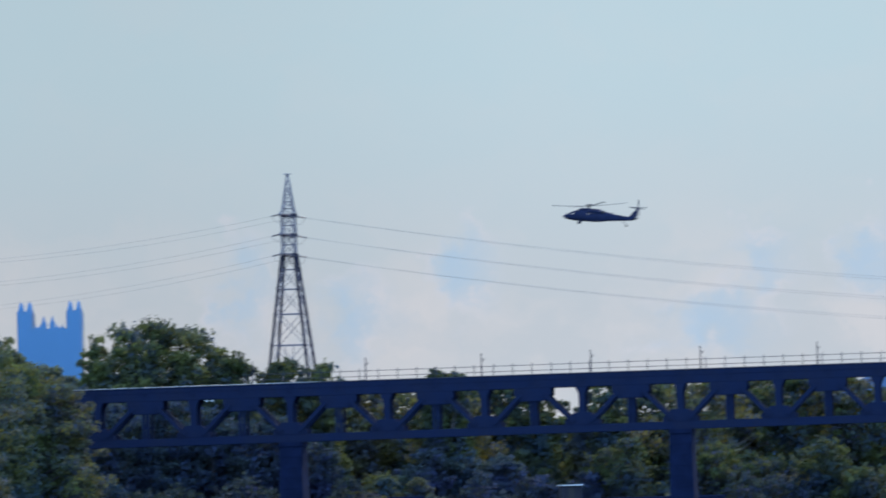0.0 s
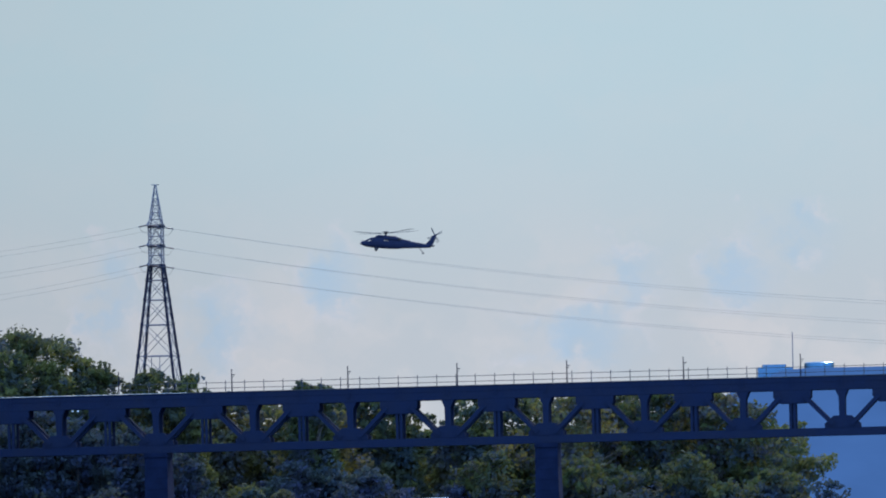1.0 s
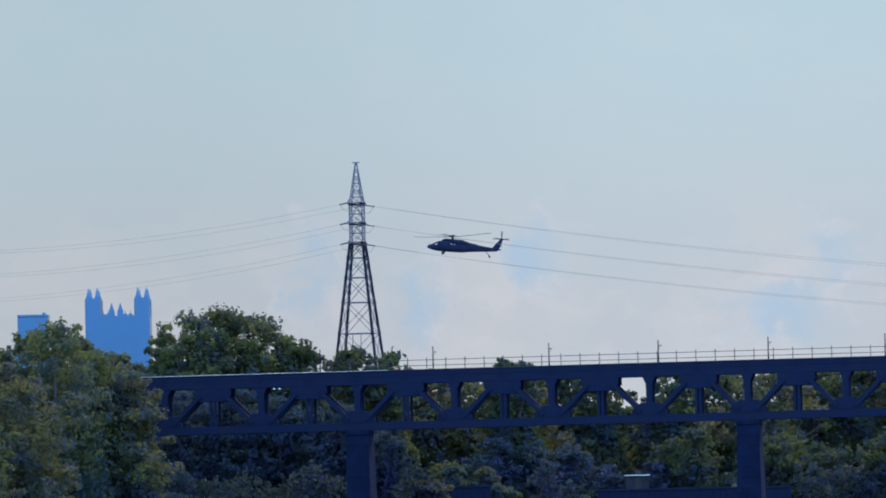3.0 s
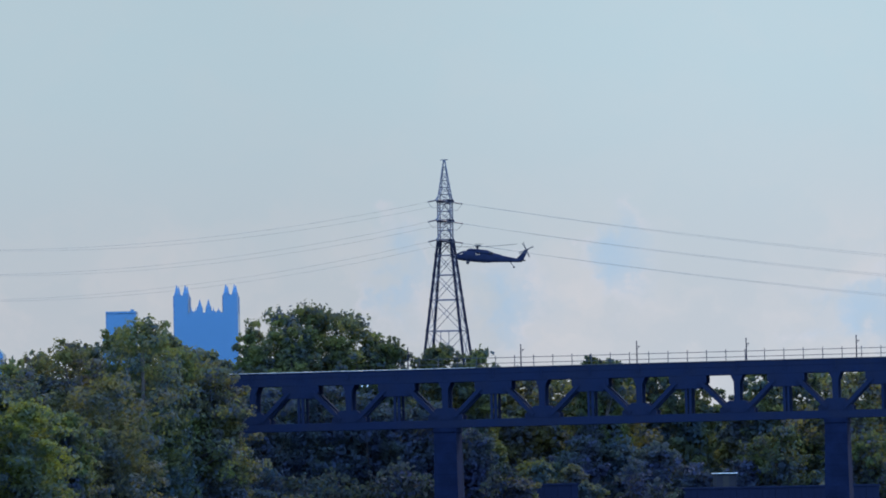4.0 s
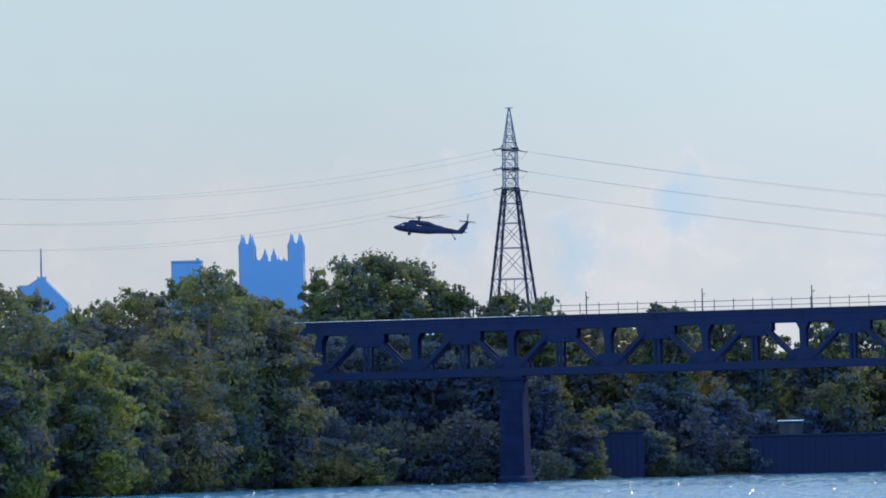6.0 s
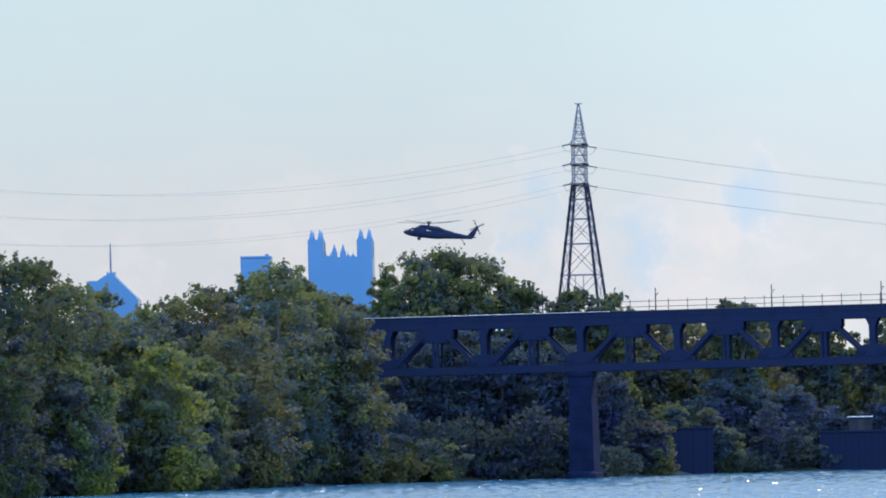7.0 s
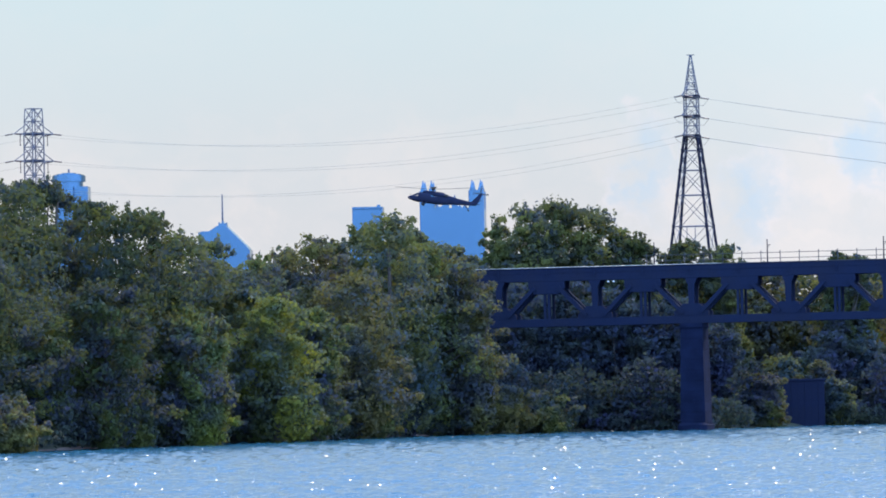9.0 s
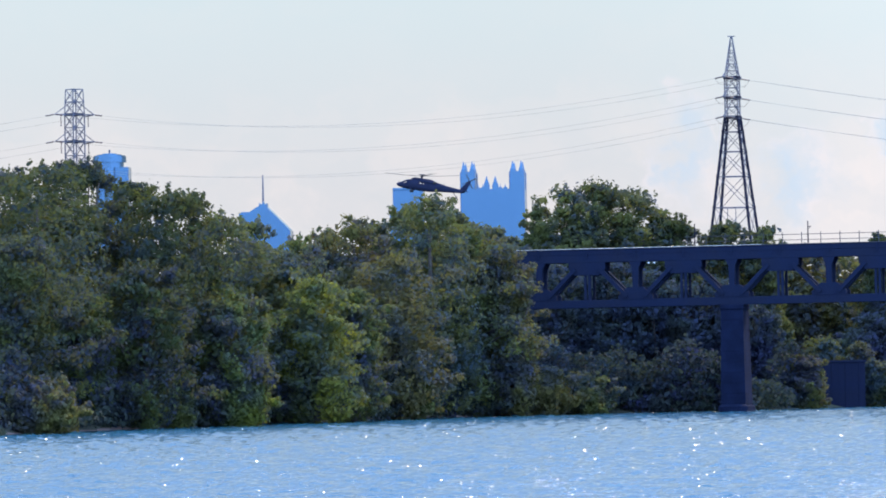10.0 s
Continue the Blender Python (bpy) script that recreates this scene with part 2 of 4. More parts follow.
# navy shade put into the leaf colour, mostly for plants near the bridge
LEAF_SHADE_NAVY = leaf_material("navy_shade_leaf", (0.026, 0.044, 0.098), (0.043, 0.063, 0.066), (0.064, 0.084, 0.058))
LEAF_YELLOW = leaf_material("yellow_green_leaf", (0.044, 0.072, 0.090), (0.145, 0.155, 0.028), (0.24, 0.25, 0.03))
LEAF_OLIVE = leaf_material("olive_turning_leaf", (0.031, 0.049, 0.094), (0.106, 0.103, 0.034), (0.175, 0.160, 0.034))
# dark of the shaded lower bank, put into the leaf colour
LEAF_SHADE_BANK = leaf_material("bank_shade_leaf", (0.017, 0.030, 0.062), (0.032, 0.046, 0.038), (0.050, 0.066, 0.034))
# aerial haze on the skyline, put into the blue of these two
GLASS_HAZE = glass_wall("haze_blue_mirror_glass", (0.064, 0.142, 0.232))
GLASS_HAZE_PALE = glass_wall("pale_haze_blue_glass", (0.070, 0.175, 0.29), 0.3)
WHITE = material("white_painted_metal", (0.8, 0.8, 0.78), 0.5, 0, 0.08)
BRICK = material("shed_wall_grey", (0.014, 0.015, 0.024), 0.9, 0, 0.2)
# distance haze over the hills, put into a glowing blue
HAZE_FAR = glow("far_hills_glowing_haze_blue", (0.055, 0.145, 0.40), 1.0)


# ------------------------------------------------------------------ mesh helpers
def mesh_of(bm, name, mat, smooth=False):
    me = bpy.data.meshes.new(name)
    bm.to_mesh(me)
    bm.free()
    me.materials.append(mat)
    if smooth:
        me.polygons.foreach_set("use_smooth", [True] * len(me.polygons))
    return me


def part(name, bm, mat, parent=None, label="", smooth=False):
    ob = new(name, mesh_of(bm, name, mat, smooth))
    if parent:
        ob.parent = parent
    if label:
        ob["label"] = label
    return ob


def thing(name, m, label, category, group="", kind=""):
    ob = new(name)
    ob.matrix_basis = m
    ob.empty_display_size = 0.5
    return tagged(ob, label, category, group, kind)


def beam(bm, a, b, w, h=None, up=(0, 0, 1)):
    """A bar of section w by h from a to b."""
    a, b = Vector(a), Vector(b)
    d = b - a
    h = h or w
    z = d.normalized()
    x = Vector(up).cross(z)
    if x.length < 1e-4:
        x = Vector((1, 0, 0)).cross(z)
    x.normalize()
    y = z.cross(x)
    vs = []
    for p in (a, b):
        for sx, sy in ((-1, -1), (1, -1), (1, 1), (-1, 1)):
            vs.append(bm.verts.new(p + x * sx * w / 2 + y * sy * h / 2))
    for f in ((3, 2, 1, 0), (4, 5, 6, 7), (0, 1, 5, 4), (1, 2, 6, 5), (2, 3, 7, 6), (3, 0, 4, 7)):
        bm.faces.new([vs[i] for i in f])
    return bm


def bar(a, b, w, h=None, up=(0, 0, 1)):
    return beam(bmesh.new(), a, b, w, h, up)


def box(x0, x1, y0, y1, z0, z1, bm=None, bevel=0.0):
    bm = bm or bmesh.new()
    r = bmesh.ops.create_cube(bm, size=1, matrix=Matrix.LocRotScale(((x0 + x1) / 2, (y0 + y1) / 2, (z0 + z1) / 2), None, (x1 - x0, y1 - y0, z1 - z0)))
    if bevel:
        es = list({e for v in r["verts"] for e in v.link_edges})
        bmesh.ops.bevel(bm, geom=es, offset=bevel, segments=1, affect="EDGES")
    return bm


def plate(pts, y0, y1, bm=None):
    """A flat plate with the outline pts in x and z, from y0 to y1."""
    bm = bm or bmesh.new()
    lo = [bm.verts.new((x, y0, z)) for x, z in pts]
    hi = [bm.verts.new((x, y1, z)) for x, z in pts]
    bm.faces.new(lo)
    bm.faces.new(hi[::-1])
    for i in range(len(pts)):
        j = (i + 1) % len(pts)
        bm.faces.new((lo[j], lo[i], hi[i], hi[j]))
    bmesh.ops.recalc_face_normals(bm, faces=bm.faces)
    return bm


def tube(pts, r, sides=6, bm=None, ends=True):
    """A round bar along pts; r is one radius or one for each point."""
    bm = bm or bmesh.new()
    pts = [Vector(p) for p in pts]
    rs = r if isinstance(r, (list, tuple)) else [r] * len(pts)
    rings = []
    for i, p in enumerate(pts):
        d = (pts[min(i + 1, len(pts) - 1)] - pts[max(i - 1, 0)]).normalized()
        x = d.cross(Vector((0, 0, 1)) if abs(d.z) < 0.9 else Vector((1, 0, 0))).normalized()
        y = d.cross(x)
        rings.append([bm.verts.new(p + (x * math.cos(k * math.tau / sides) + y * math.sin(k * math.tau / sides)) * rs[i]) for k in range(sides)])
    for a, b in zip(rings, rings[1:]):
        for k in range(sides):
            bm.faces.new((a[k], a[(k + 1) % sides], b[(k + 1) % sides], b[k]))
    if ends:
        bm.faces.new(rings[0][::-1])
        bm.faces.new(rings[-1])
    return bm


def loft(sections, sides=20, power=2.6, skip=None, bm=None):
    """A body through sections (x, bottom, top, half width); skip(x, angle index) leaves an opening."""
    bm = bm or bmesh.new()
    rings = []
    for x, zb, zt, hw in sections:
        ring = []
        for k in range(sides):
            a = k * math.tau / sides
            c, s = math.cos(a), math.sin(a)
            ring.append(bm.verts.new((x, hw * math.copysign(abs(c) ** (2 / power), c), (zb + zt) / 2 + (zt - zb) / 2 * math.copysign(abs(s) ** (2 / power), s))))
        rings.append(ring)
    for i in range(len(rings) - 1):
        for k in range(sides):
            if skip and skip((sections[i][0] + sections[i + 1][0]) / 2, k):
                continue
            bm.faces.new((rings[i][k], rings[i + 1][k], rings[i + 1][(k + 1) % sides], rings[i][(k + 1) % sides]))
    bm.faces.new(rings[0])
    bm.faces.new(rings[-1][::-1])
    return bm


def mesh_from_quads(name, v, mat):
    n = len(v) // 4
    me = bpy.data.meshes.new(name)
    me.vertices.add(len(v))
    me.vertices.foreach_set("co", np.ascontiguousarray(v, dtype=np.float32).ravel())
    me.loops.add(4 * n)
    me.loops.foreach_set("vertex_index", np.arange(4 * n, dtype=np.int32))
    me.polygons.add(n)
    me.polygons.foreach_set("loop_start", np.arange(0, 4 * n, 4, dtype=np.int32))
    me.materials.append(mat)
    me.update(calc_edges=True)
    me.validate()
    return me


# ------------------------------------------------------------------ ground and water
SHORE_X = [-700, -160, -74, -55, -28, 0, 20, 60, 88, 98, 103]
SHORE_Y = [330, 430, 642, 722, 792, 812, 846, 860, 870, 890, 930]


def land_height(x, y):
    if x < 103:
        d = y - float(np.interp(x, SHORE_X, SHORE_Y)) if x < 98 else min(y - 900, (103 - x) * 4)
    else:
        d = (103 - x) * 4
    if y > 1180 and x > 60:
        d = min(d, -20) if y < 2300 else y - 2300
    return float(np.interp(d, [-40, 0, 3, 12, 80, 600], [-4, -0.15, 0.5, 1.8, 2.6, 4.0])) + 0.15 * noise.noise((x * 0.2, y * 0.2, 0))


def make_ground():
    xs = sorted({*np.linspace(-5200, -150, 12), *np.linspace(-150, 150, 76), *np.linspace(150, 5200, 12)})
    ys = sorted({*np.linspace(-800, 560, 10), *np.linspace(560, 960, 90), *np.linspace(960, 4900, 40)})
    bm = bmesh.new()
    grid = [[bm.verts.new((x, y, land_height(x, y))) for x in xs] for y in ys]
    for a, b in zip(grid, grid[1:]):
        for i in range(len(xs) - 1):
            bm.faces.new((a[i], a[i + 1], b[i + 1], b[i]))
    ob = part("ground", bm, SOIL, smooth=True)
    tagged(ob, "brown earth river bank with low scrub and leaf litter", "ground", kind="structure")
    bm = bmesh.new()
    xs = np.linspace(-80, -27, 40)
    lo, hi = [], []
    for x in xs:
        y = float(np.interp(x, SHORE_X, SHORE_Y))
        w = 0.5 + 0.5 * noise.noise((x * 0.3, 2, 0))
        lo.append(bm.verts.new((x, y - 1.2, 0.10)))
        hi.append(bm.verts.new((x - 0.5, y + 1.2, 0.30 + 0.22 * max(0, w))))
    for i in range(len(xs) - 1):
        bm.faces.new((lo[i], lo[i + 1], hi[i + 1], hi[i]))
    tagged(part("shore_strip", bm, SAND), "thin strip of reddish-brown gravel at the water's edge", "shore", kind="structure")
    # the river: a wide still sheet, and over it the wind waves where they can be told apart
    g = np.random.default_rng(5)
    ys = [268.0]
    while ys[-1] < 872:
        ys.append(ys[-1] + 0.32 + 0.0013 * (ys[-1] - 268))
    ys = np.array(ys)
    ks = np.linspace(-0.122, 0.072, 240)
    Y = np.repeat(ys[:, None], len(ks), axis=1)
    X = Y * ks[None, :]
    wx = X + 0.8 * np.sin(Y * 0.31 + 1.0) + 0.5 * np.sin(X * 0.23 + Y * 0.11)
    wy = Y + 0.9 * np.sin(X * 0.37 + 0.4) + 0.6 * np.sin(X * 0.13 - Y * 0.17)
    Z = np.zeros_like(X)
    for i in range(20):
        wl = 0.55 * 1.07 ** i
        a = g.normal(-1.2, 0.55)
        Z += 0.0175 * wl * np.sin(math.tau / wl * (wx * math.cos(a) + wy * math.sin(a)) + g.uniform(0, 7))
    nr, nc = X.shape
    v = np.stack([X, Y, Z], axis=2).reshape(-1, 3)
    idx = np.arange(nr * nc).reshape(nr, nc)
    q = np.stack([idx[:-1, :-1], idx[:-1, 1:], idx[1:, 1:], idx[1:, :-1]], axis=2).reshape(-1, 4)
    v = np.concatenate([v, [(-5200, -800, -0.35), (5200, -800, -0.35), (5200, 4900, -0.35), (-5200, 4900, -0.35)]])
    q = np.concatenate([q, [[nr * nc, nr * nc + 1, nr * nc + 2, nr * nc + 3]]]).astype(np.int32)
    me = bpy.data.meshes.new("water")
    me.vertices.add(len(v))
    me.vertices.foreach_set("co", v.astype(np.float32).ravel())
    me.loops.add(q.size)
    me.loops.foreach_set("vertex_index", q.ravel())
    me.polygons.add(len(q))
    me.polygons.foreach_set("loop_start", np.arange(0, q.size, 4, dtype=np.int32))
    me.polygons.foreach_set("use_smooth", [True] * len(q))
    me.materials.append(WATER)
    me.update(calc_edges=True)
    tagged(new("water", me), "blue rippled river water with sun glitter", "river", kind="structure")


make_ground()


def make_wavelets():
    """Small steep wave crests scattered over the river, tilted at random."""
    g = np.random.default_rng(11)
    n = 56000
    y = 1 / (1 / 860 + g.random(n) * (1 / 230 - 1 / 860))
    x = (g.random(n) * 0.22 - 0.135) * y
    keep = y < np.interp(x, SHORE_X, SHORE_Y) - 1
    x, y = x[keep], y[keep]
    n = len(x)
    slope = g.normal(0, 0.27, (n, 2))
    slope[:, 0] += 0.10
    slope[:, 1] = -np.abs(slope[:, 1]) - 0.10
    nrm = np.stack([slope[:, 0], slope[:, 1], np.ones(n)], axis=1)
    nrm /= np.linalg.norm(nrm, axis=1)[:, None]
    a = g.normal(0, 0.5, n)
    t = np.stack([np.cos(a), np.sin(a), np.zeros(n)], axis=1)
    t -= nrm * (t * nrm).sum(axis=1)[:, None]
    t /= np.linalg.norm(t, axis=1)[:, None]
    b = np.cross(nrm, t)
    s = (0.009 + 0.020 * g.random(n) ** 2)[:, None] * (y / 450)[:, None]
    c = np.stack([x, y, 0.10 + 0.4 * s[:, 0]], axis=1)
    v = np.stack([c - t * s * 3.2, c - b * s, c + t * s * 3.2, c + b * s], axis=1).reshape(-1, 3)
    ob = new("wavelets", mesh_from_quads("wavelets", v, CREST))
    tagged(ob, "small glinting wave crests on the blue river", "waves", kind="stuff")


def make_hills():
    """Far ridge across the river bend; its distance haze is a glowing blue colour."""
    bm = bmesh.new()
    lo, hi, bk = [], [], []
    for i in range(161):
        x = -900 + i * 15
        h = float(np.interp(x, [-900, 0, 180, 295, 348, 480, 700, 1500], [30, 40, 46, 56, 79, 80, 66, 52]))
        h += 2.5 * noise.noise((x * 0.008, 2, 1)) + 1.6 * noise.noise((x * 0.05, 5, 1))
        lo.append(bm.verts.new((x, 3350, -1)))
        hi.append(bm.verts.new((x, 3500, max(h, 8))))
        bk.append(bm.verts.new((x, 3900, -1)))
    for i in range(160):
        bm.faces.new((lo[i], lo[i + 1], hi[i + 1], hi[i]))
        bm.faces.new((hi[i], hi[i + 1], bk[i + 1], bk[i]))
    tagged(part("backdrop", bm, HAZE_FAR, smooth=True), "far wooded hills with blue haze put in their glowing colour", "hills", kind="structure")


make_wavelets()
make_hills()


# ------------------------------------------------------------------ trees
def leaf_cloud(rng, lumps, count, size):
    """Many small folded leaf clumps scattered through and over the lumps (centre, radii)."""
    cs = np.array([l[0] for l in lumps])
    rs = np.array([l[1] for l in lumps])
    wt = rs.prod(axis=1) ** (2 / 3)
    pick = rng.choice(len(lumps), count, p=wt / wt.sum())
    d = rng.normal(size=(count, 3))
    d /= np.linalg.norm(d, axis=1)[:, None]
    loose = np.minimum(0.16, 0.22 / rs[pick].mean(axis=1))
    outer = rng.random(count) < 0.72
    rad = np.where(outer, 0.98 + loose * rng.normal(size=count).clip(-2, 1.8), rng.random(count) ** 0.5 * 0.9)
    c = cs[pick] + d * rs[pick] * rad[:, None]
    n = d + rng.normal(size=(count, 3)) * 0.45
    n /= np.linalg.norm(n, axis=1)[:, None]
    t = np.cross(n, rng.normal(size=(count, 3)))
    t /= np.linalg.norm(t, axis=1)[:, None]
    b = np.cross(n, t)
    s = (size * (0.55 + 0.9 * rng.random(count)) * np.where(outer, 1.0, 1.6))[:, None]
    v = np.stack([c - t * s, c - b * s * 0.6 + n * s * 0.22, c + t * s, c + b * s * 0.6 + n * s * 0.22], axis=1).reshape(-1, 3)
    return v


def tree(x, y, height, radius, seed, mat, label, group="", low=0.12, leaf=0.22, density=1.0, name="tree", most=13200):
    """A broad-leaved tree: trunk with limbs, and a crown of lumps from low * height up."""
    rng = np.random.default_rng(seed)
    z0 = max(land_height(x, y), 0.0) - 0.1
    ob = thing(name, pose(x, y, z0), label, "tree" if name == "tree" else "bush", group)
    height -= z0 - 1.0
    zc, rz = height * (1 + low) / 2, height * (1 - low) / 2
    lumps = []
    off = rng.uniform(0, 50)

    def bulge(a, f):
        """Uneven outline: some boughs reach out, others leave gaps."""
        return 1.0 + 0.75 * noise.noise((math.cos(a) * 1.1 + off, math.sin(a) * 1.1, f * 1.6)) + 0.25 * noise.noise((math.cos(a) * 3 + off, math.sin(a) * 3, f * 4))
    n = int(30 + 5 * rz)
    for i in range(n):
        # a bough: a flat-bellied mass of leaves with tufts on it
        f = rng.uniform(-0.96, 1.0)
        a = rng.uniform(0, math.tau)
        wide = math.sqrt(max(0.05, 1 - abs(f) ** 3.2)) * rng.uniform(0.75, 1.15) * bulge(a, f)
        k = rng.uniform(0.72, 1.0)
        lr = min(radius * rng.uniform(0.12, 0.34), 2.1) * (1.25 - 0.45 * k)
        c = np.array([math.cos(a) * radius * k * wide, math.sin(a) * radius * k * wide, zc + f * (rz - lr * 0.6)])
        lumps.append((c, np.array([lr * 1.15, lr * 1.15, lr * rng.uniform(0.45, 0.75)])))
        for j in range(2):
            b = a + rng.normal() * 0.9
            tr = lr * rng.uniform(0.28, 0.5)
            lumps.append((c + np.array([math.cos(b) * lr, math.sin(b) * lr, lr * rng.uniform(-0.1, 0.7)]), np.array([tr, tr, tr * rng.uniform(0.6, 1.1)])))
    for i in range(10):
        lr = min(radius * rng.uniform(0.10, 0.22), 1.5)
        a = rng.uniform(0, math.tau)
        k = rng.uniform(0.05, 0.75)
        lumps.append((np.array([math.cos(a) * k * radius, math.sin(a) * k * radius, zc + rz * (1 - k ** 3.2) ** 0.5 - lr * rng.uniform(0.6, 1.4)]), np.array([lr, lr, lr * 0.8])))
    # twigs that stand out of the top
    for i in range(18):
        a = rng.uniform(0, math.tau)
        k = rng.uniform(0.05, 0.9)
        lr = min(radius * rng.uniform(0.05, 0.10), 0.55)
        top = zc + rz * (1 - k ** 3.2) ** 0.5 + lr * rng.uniform(-1.6, 0.9)
        lumps.append((np.array([math.cos(a) * k * radius, math.sin(a) * k * radius, top]), np.array([lr * 0.7, lr * 0.7, lr * rng.uniform(1.0, 1.8)])))
    for f, w in ((-0.52, 0.80), (-0.1, 0.82), (0.18, 0.76), (0.40, 0.62)):
        lumps.append((np.array([rng.normal() * radius * 0.12, rng.normal() * radius * 0.12, zc + f * rz]), np.array([radius * w, radius * w, rz * 0.47])))
    area = sum(4 * math.pi * float(l[1][0]) ** 2 for l in lumps)
    count = int(min(most, max(900, density * area * 0.62 / (leaf * leaf))))
    crown = new("crown", mesh_from_quads("crown", leaf_cloud(rng, lumps, count, leaf), mat))
    crown.parent = ob
    r0 = max(0.10, 0.018 * height)
    bm = tube([(0, 0, -0.3), (0.05 * radius, 0, height * 0.3), (0, 0.04 * radius, height * 0.6), (0, 0, height * 0.85)], [r0 * 1.25, r0, r0 * 0.6, r0 * 0.15], 8)
    for c, r in lumps[:9]:
        zb = height * rng.uniform(0.2, 0.5)
        tube([(0, 0, zb), tuple(c * np.array([0.55, 0.55, 0]) + np.array([0, 0, (zb + c[2]) / 2 + 0.5])), tuple(c)], [r0 * 0.45, r0 * 0.3, r0 * 0.08], 5, bm)
    part("trunk", bm, BARK, ob, smooth=True)
    return ob


# x, y, top over the water, crown radius
FRONT = [(-83.5, 690, 27.7, 8.8), (-75.0, 680, 27.3, 7.7), (-72.0, 700, 28.4, 4.6), (-62.9, 700, 25.3, 5.8), (-58.5, 715, 22.9, 5.3),
         (-55.9, 730, 22.2, 3.9), (-52.1, 750, 20.2, 4.8), (-45.9, 765, 23.1, 4.5), (-47.9, 722, 15.4, 4.5), (-37.0, 772, 25.8, 5.7),
         (-40.4, 755, 18.5, 5.6), (-32.7, 782, 22.8, 5.8), (-63.7, 680, 16.7, 5.3), (-71.1, 670, 13.7, 4.9), (-29.7, 785, 20.6, 3.9),
         (-56.2, 700, 13.8, 4.5), (-27.6, 783, 17.0, 3.1), (-75.3, 660, 19.5, 5.8),
         (-68.6, 715, 26.6, 3.6), (-61.4, 715, 25.3, 3.5), (-54.1, 740, 19.5, 3.6), (-49.5, 772, 22.0, 3.8), (-44.2, 778, 22.9, 3.4), (-40.4, 782, 25.0, 3.5),
         (-35.3, 786, 24.5, 3.5), (-30.5, 788, 22.4, 3.5), (-75.2, 705, 28.6, 4.2), (-80.0, 700, 27.4, 4.1), (-51.8, 765, 20.7, 3.8), (-84.1, 705, 27.5, 4.2),
         (-50.8, 724, 11.6, 3.4), (-44.3, 733, 14.2, 3.7), (-51.6, 728, 16.4, 3.4)]
DOME = [(-22.8, 850, 28.5, 5.3), (-18.2, 852, 29.3, 6.2), (-12.2, 850, 27.4, 5.0), (-7.4, 848, 24.4, 3.5), (-26.2, 850, 26.0, 3.4),
        (-0.9, 860, 23.6, 4.4), (4.4, 858, 23.0, 3.2), (-15.0, 856, 28.4, 5.2), (-20.8, 846, 26.4, 4.2), (20.2, 880, 22.3, 2.4), (22.8, 882, 21.9, 2.3), (-9.6, 854, 24.6, 3.6)]
BUSHES = [(-71.3, 647, 4.0, 5.6), (-55.0, 700, 5.6, 4.2), (-25.2, 791, 4.6, 5.9), (-19.2, 797, 3.6, 4.2), (-31.2, 784, 2.4, 2.3),
          (9.3, 829, 5.2, 3.6), (6.0, 835, 2.6, 2.2), (12.2, 843.8, 7.4, 2.6), (16.6, 845.0, 7.0, 2.6), (18.3, 842.5, 4.6, 3.2), (-40.2, 758, 6.0, 5.1), (-61.8, 692, 2.7, 3.4), (-45.5, 744, 2.2, 2.8)]
for i, (x, y, h, r) in enumerate(FRONT):
    yellow, olive = i == 8, i in (10, 7, 14, 16)
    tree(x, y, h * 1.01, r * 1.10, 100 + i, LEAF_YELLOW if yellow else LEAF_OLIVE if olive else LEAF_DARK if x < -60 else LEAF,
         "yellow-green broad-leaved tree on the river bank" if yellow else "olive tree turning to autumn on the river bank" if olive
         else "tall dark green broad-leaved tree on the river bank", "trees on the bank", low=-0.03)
for i, (x, y, h, r) in enumerate(DOME):
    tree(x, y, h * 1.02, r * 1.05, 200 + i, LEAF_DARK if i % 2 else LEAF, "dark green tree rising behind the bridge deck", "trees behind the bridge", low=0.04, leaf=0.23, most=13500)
for i, (x, y, h, r) in enumerate(BUSHES):
    tree(x, y, h + 0.6, r * 0.8, 300 + i, LEAF_YELLOW if i == 1 else LEAF_OLIVE if i in (0, 2, 5, 8) else LEAF, "low olive bush overhanging the water's edge", "bushes on the shore",
         low=-0.1, leaf=0.2, name="bush")
rng = random.Random(4)
bx = -400.0
while bx < 1140:
    far = rng.uniform(885, 925)
    top = -376 + rng.uniform(-10, 3)
    if 440 < bx < 520:
        top = -446
    if bx > 1020:
        top = -395 - (bx - 1020) * 0.68
    wide = rng.uniform(5.0, 6.4)
    if 365 < bx < 575:
        wide = 3.6
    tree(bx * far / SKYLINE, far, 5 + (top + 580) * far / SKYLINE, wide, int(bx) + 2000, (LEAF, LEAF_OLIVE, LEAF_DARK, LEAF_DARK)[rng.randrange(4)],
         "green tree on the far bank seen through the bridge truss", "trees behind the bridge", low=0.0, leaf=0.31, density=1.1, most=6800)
    bx += rng.uniform(48, 64) if not 365 < bx < 545 else 42
bx = -330.0
while bx < 1110:
    far = rng.uniform(866, 880)
    top = -520 + rng.uniform(-60, 30) - (30 if bx > 1100 else 0)
    tree(bx * far / SKYLINE, far, 5.5 + (top + 580) * far / SKYLINE, rng.uniform(3.6, 5.0), int(bx) + 5000,
         (LEAF_DARK, LEAF_OLIVE, LEAF, LEAF_DARK, LEAF_SHADE_NAVY)[rng.randrange(5)], "small green tree at the far water's edge", "trees behind the bridge", low=-0.02, leaf=0.30, density=0.9, most=3300)
    bx += rng.uniform(55, 80)

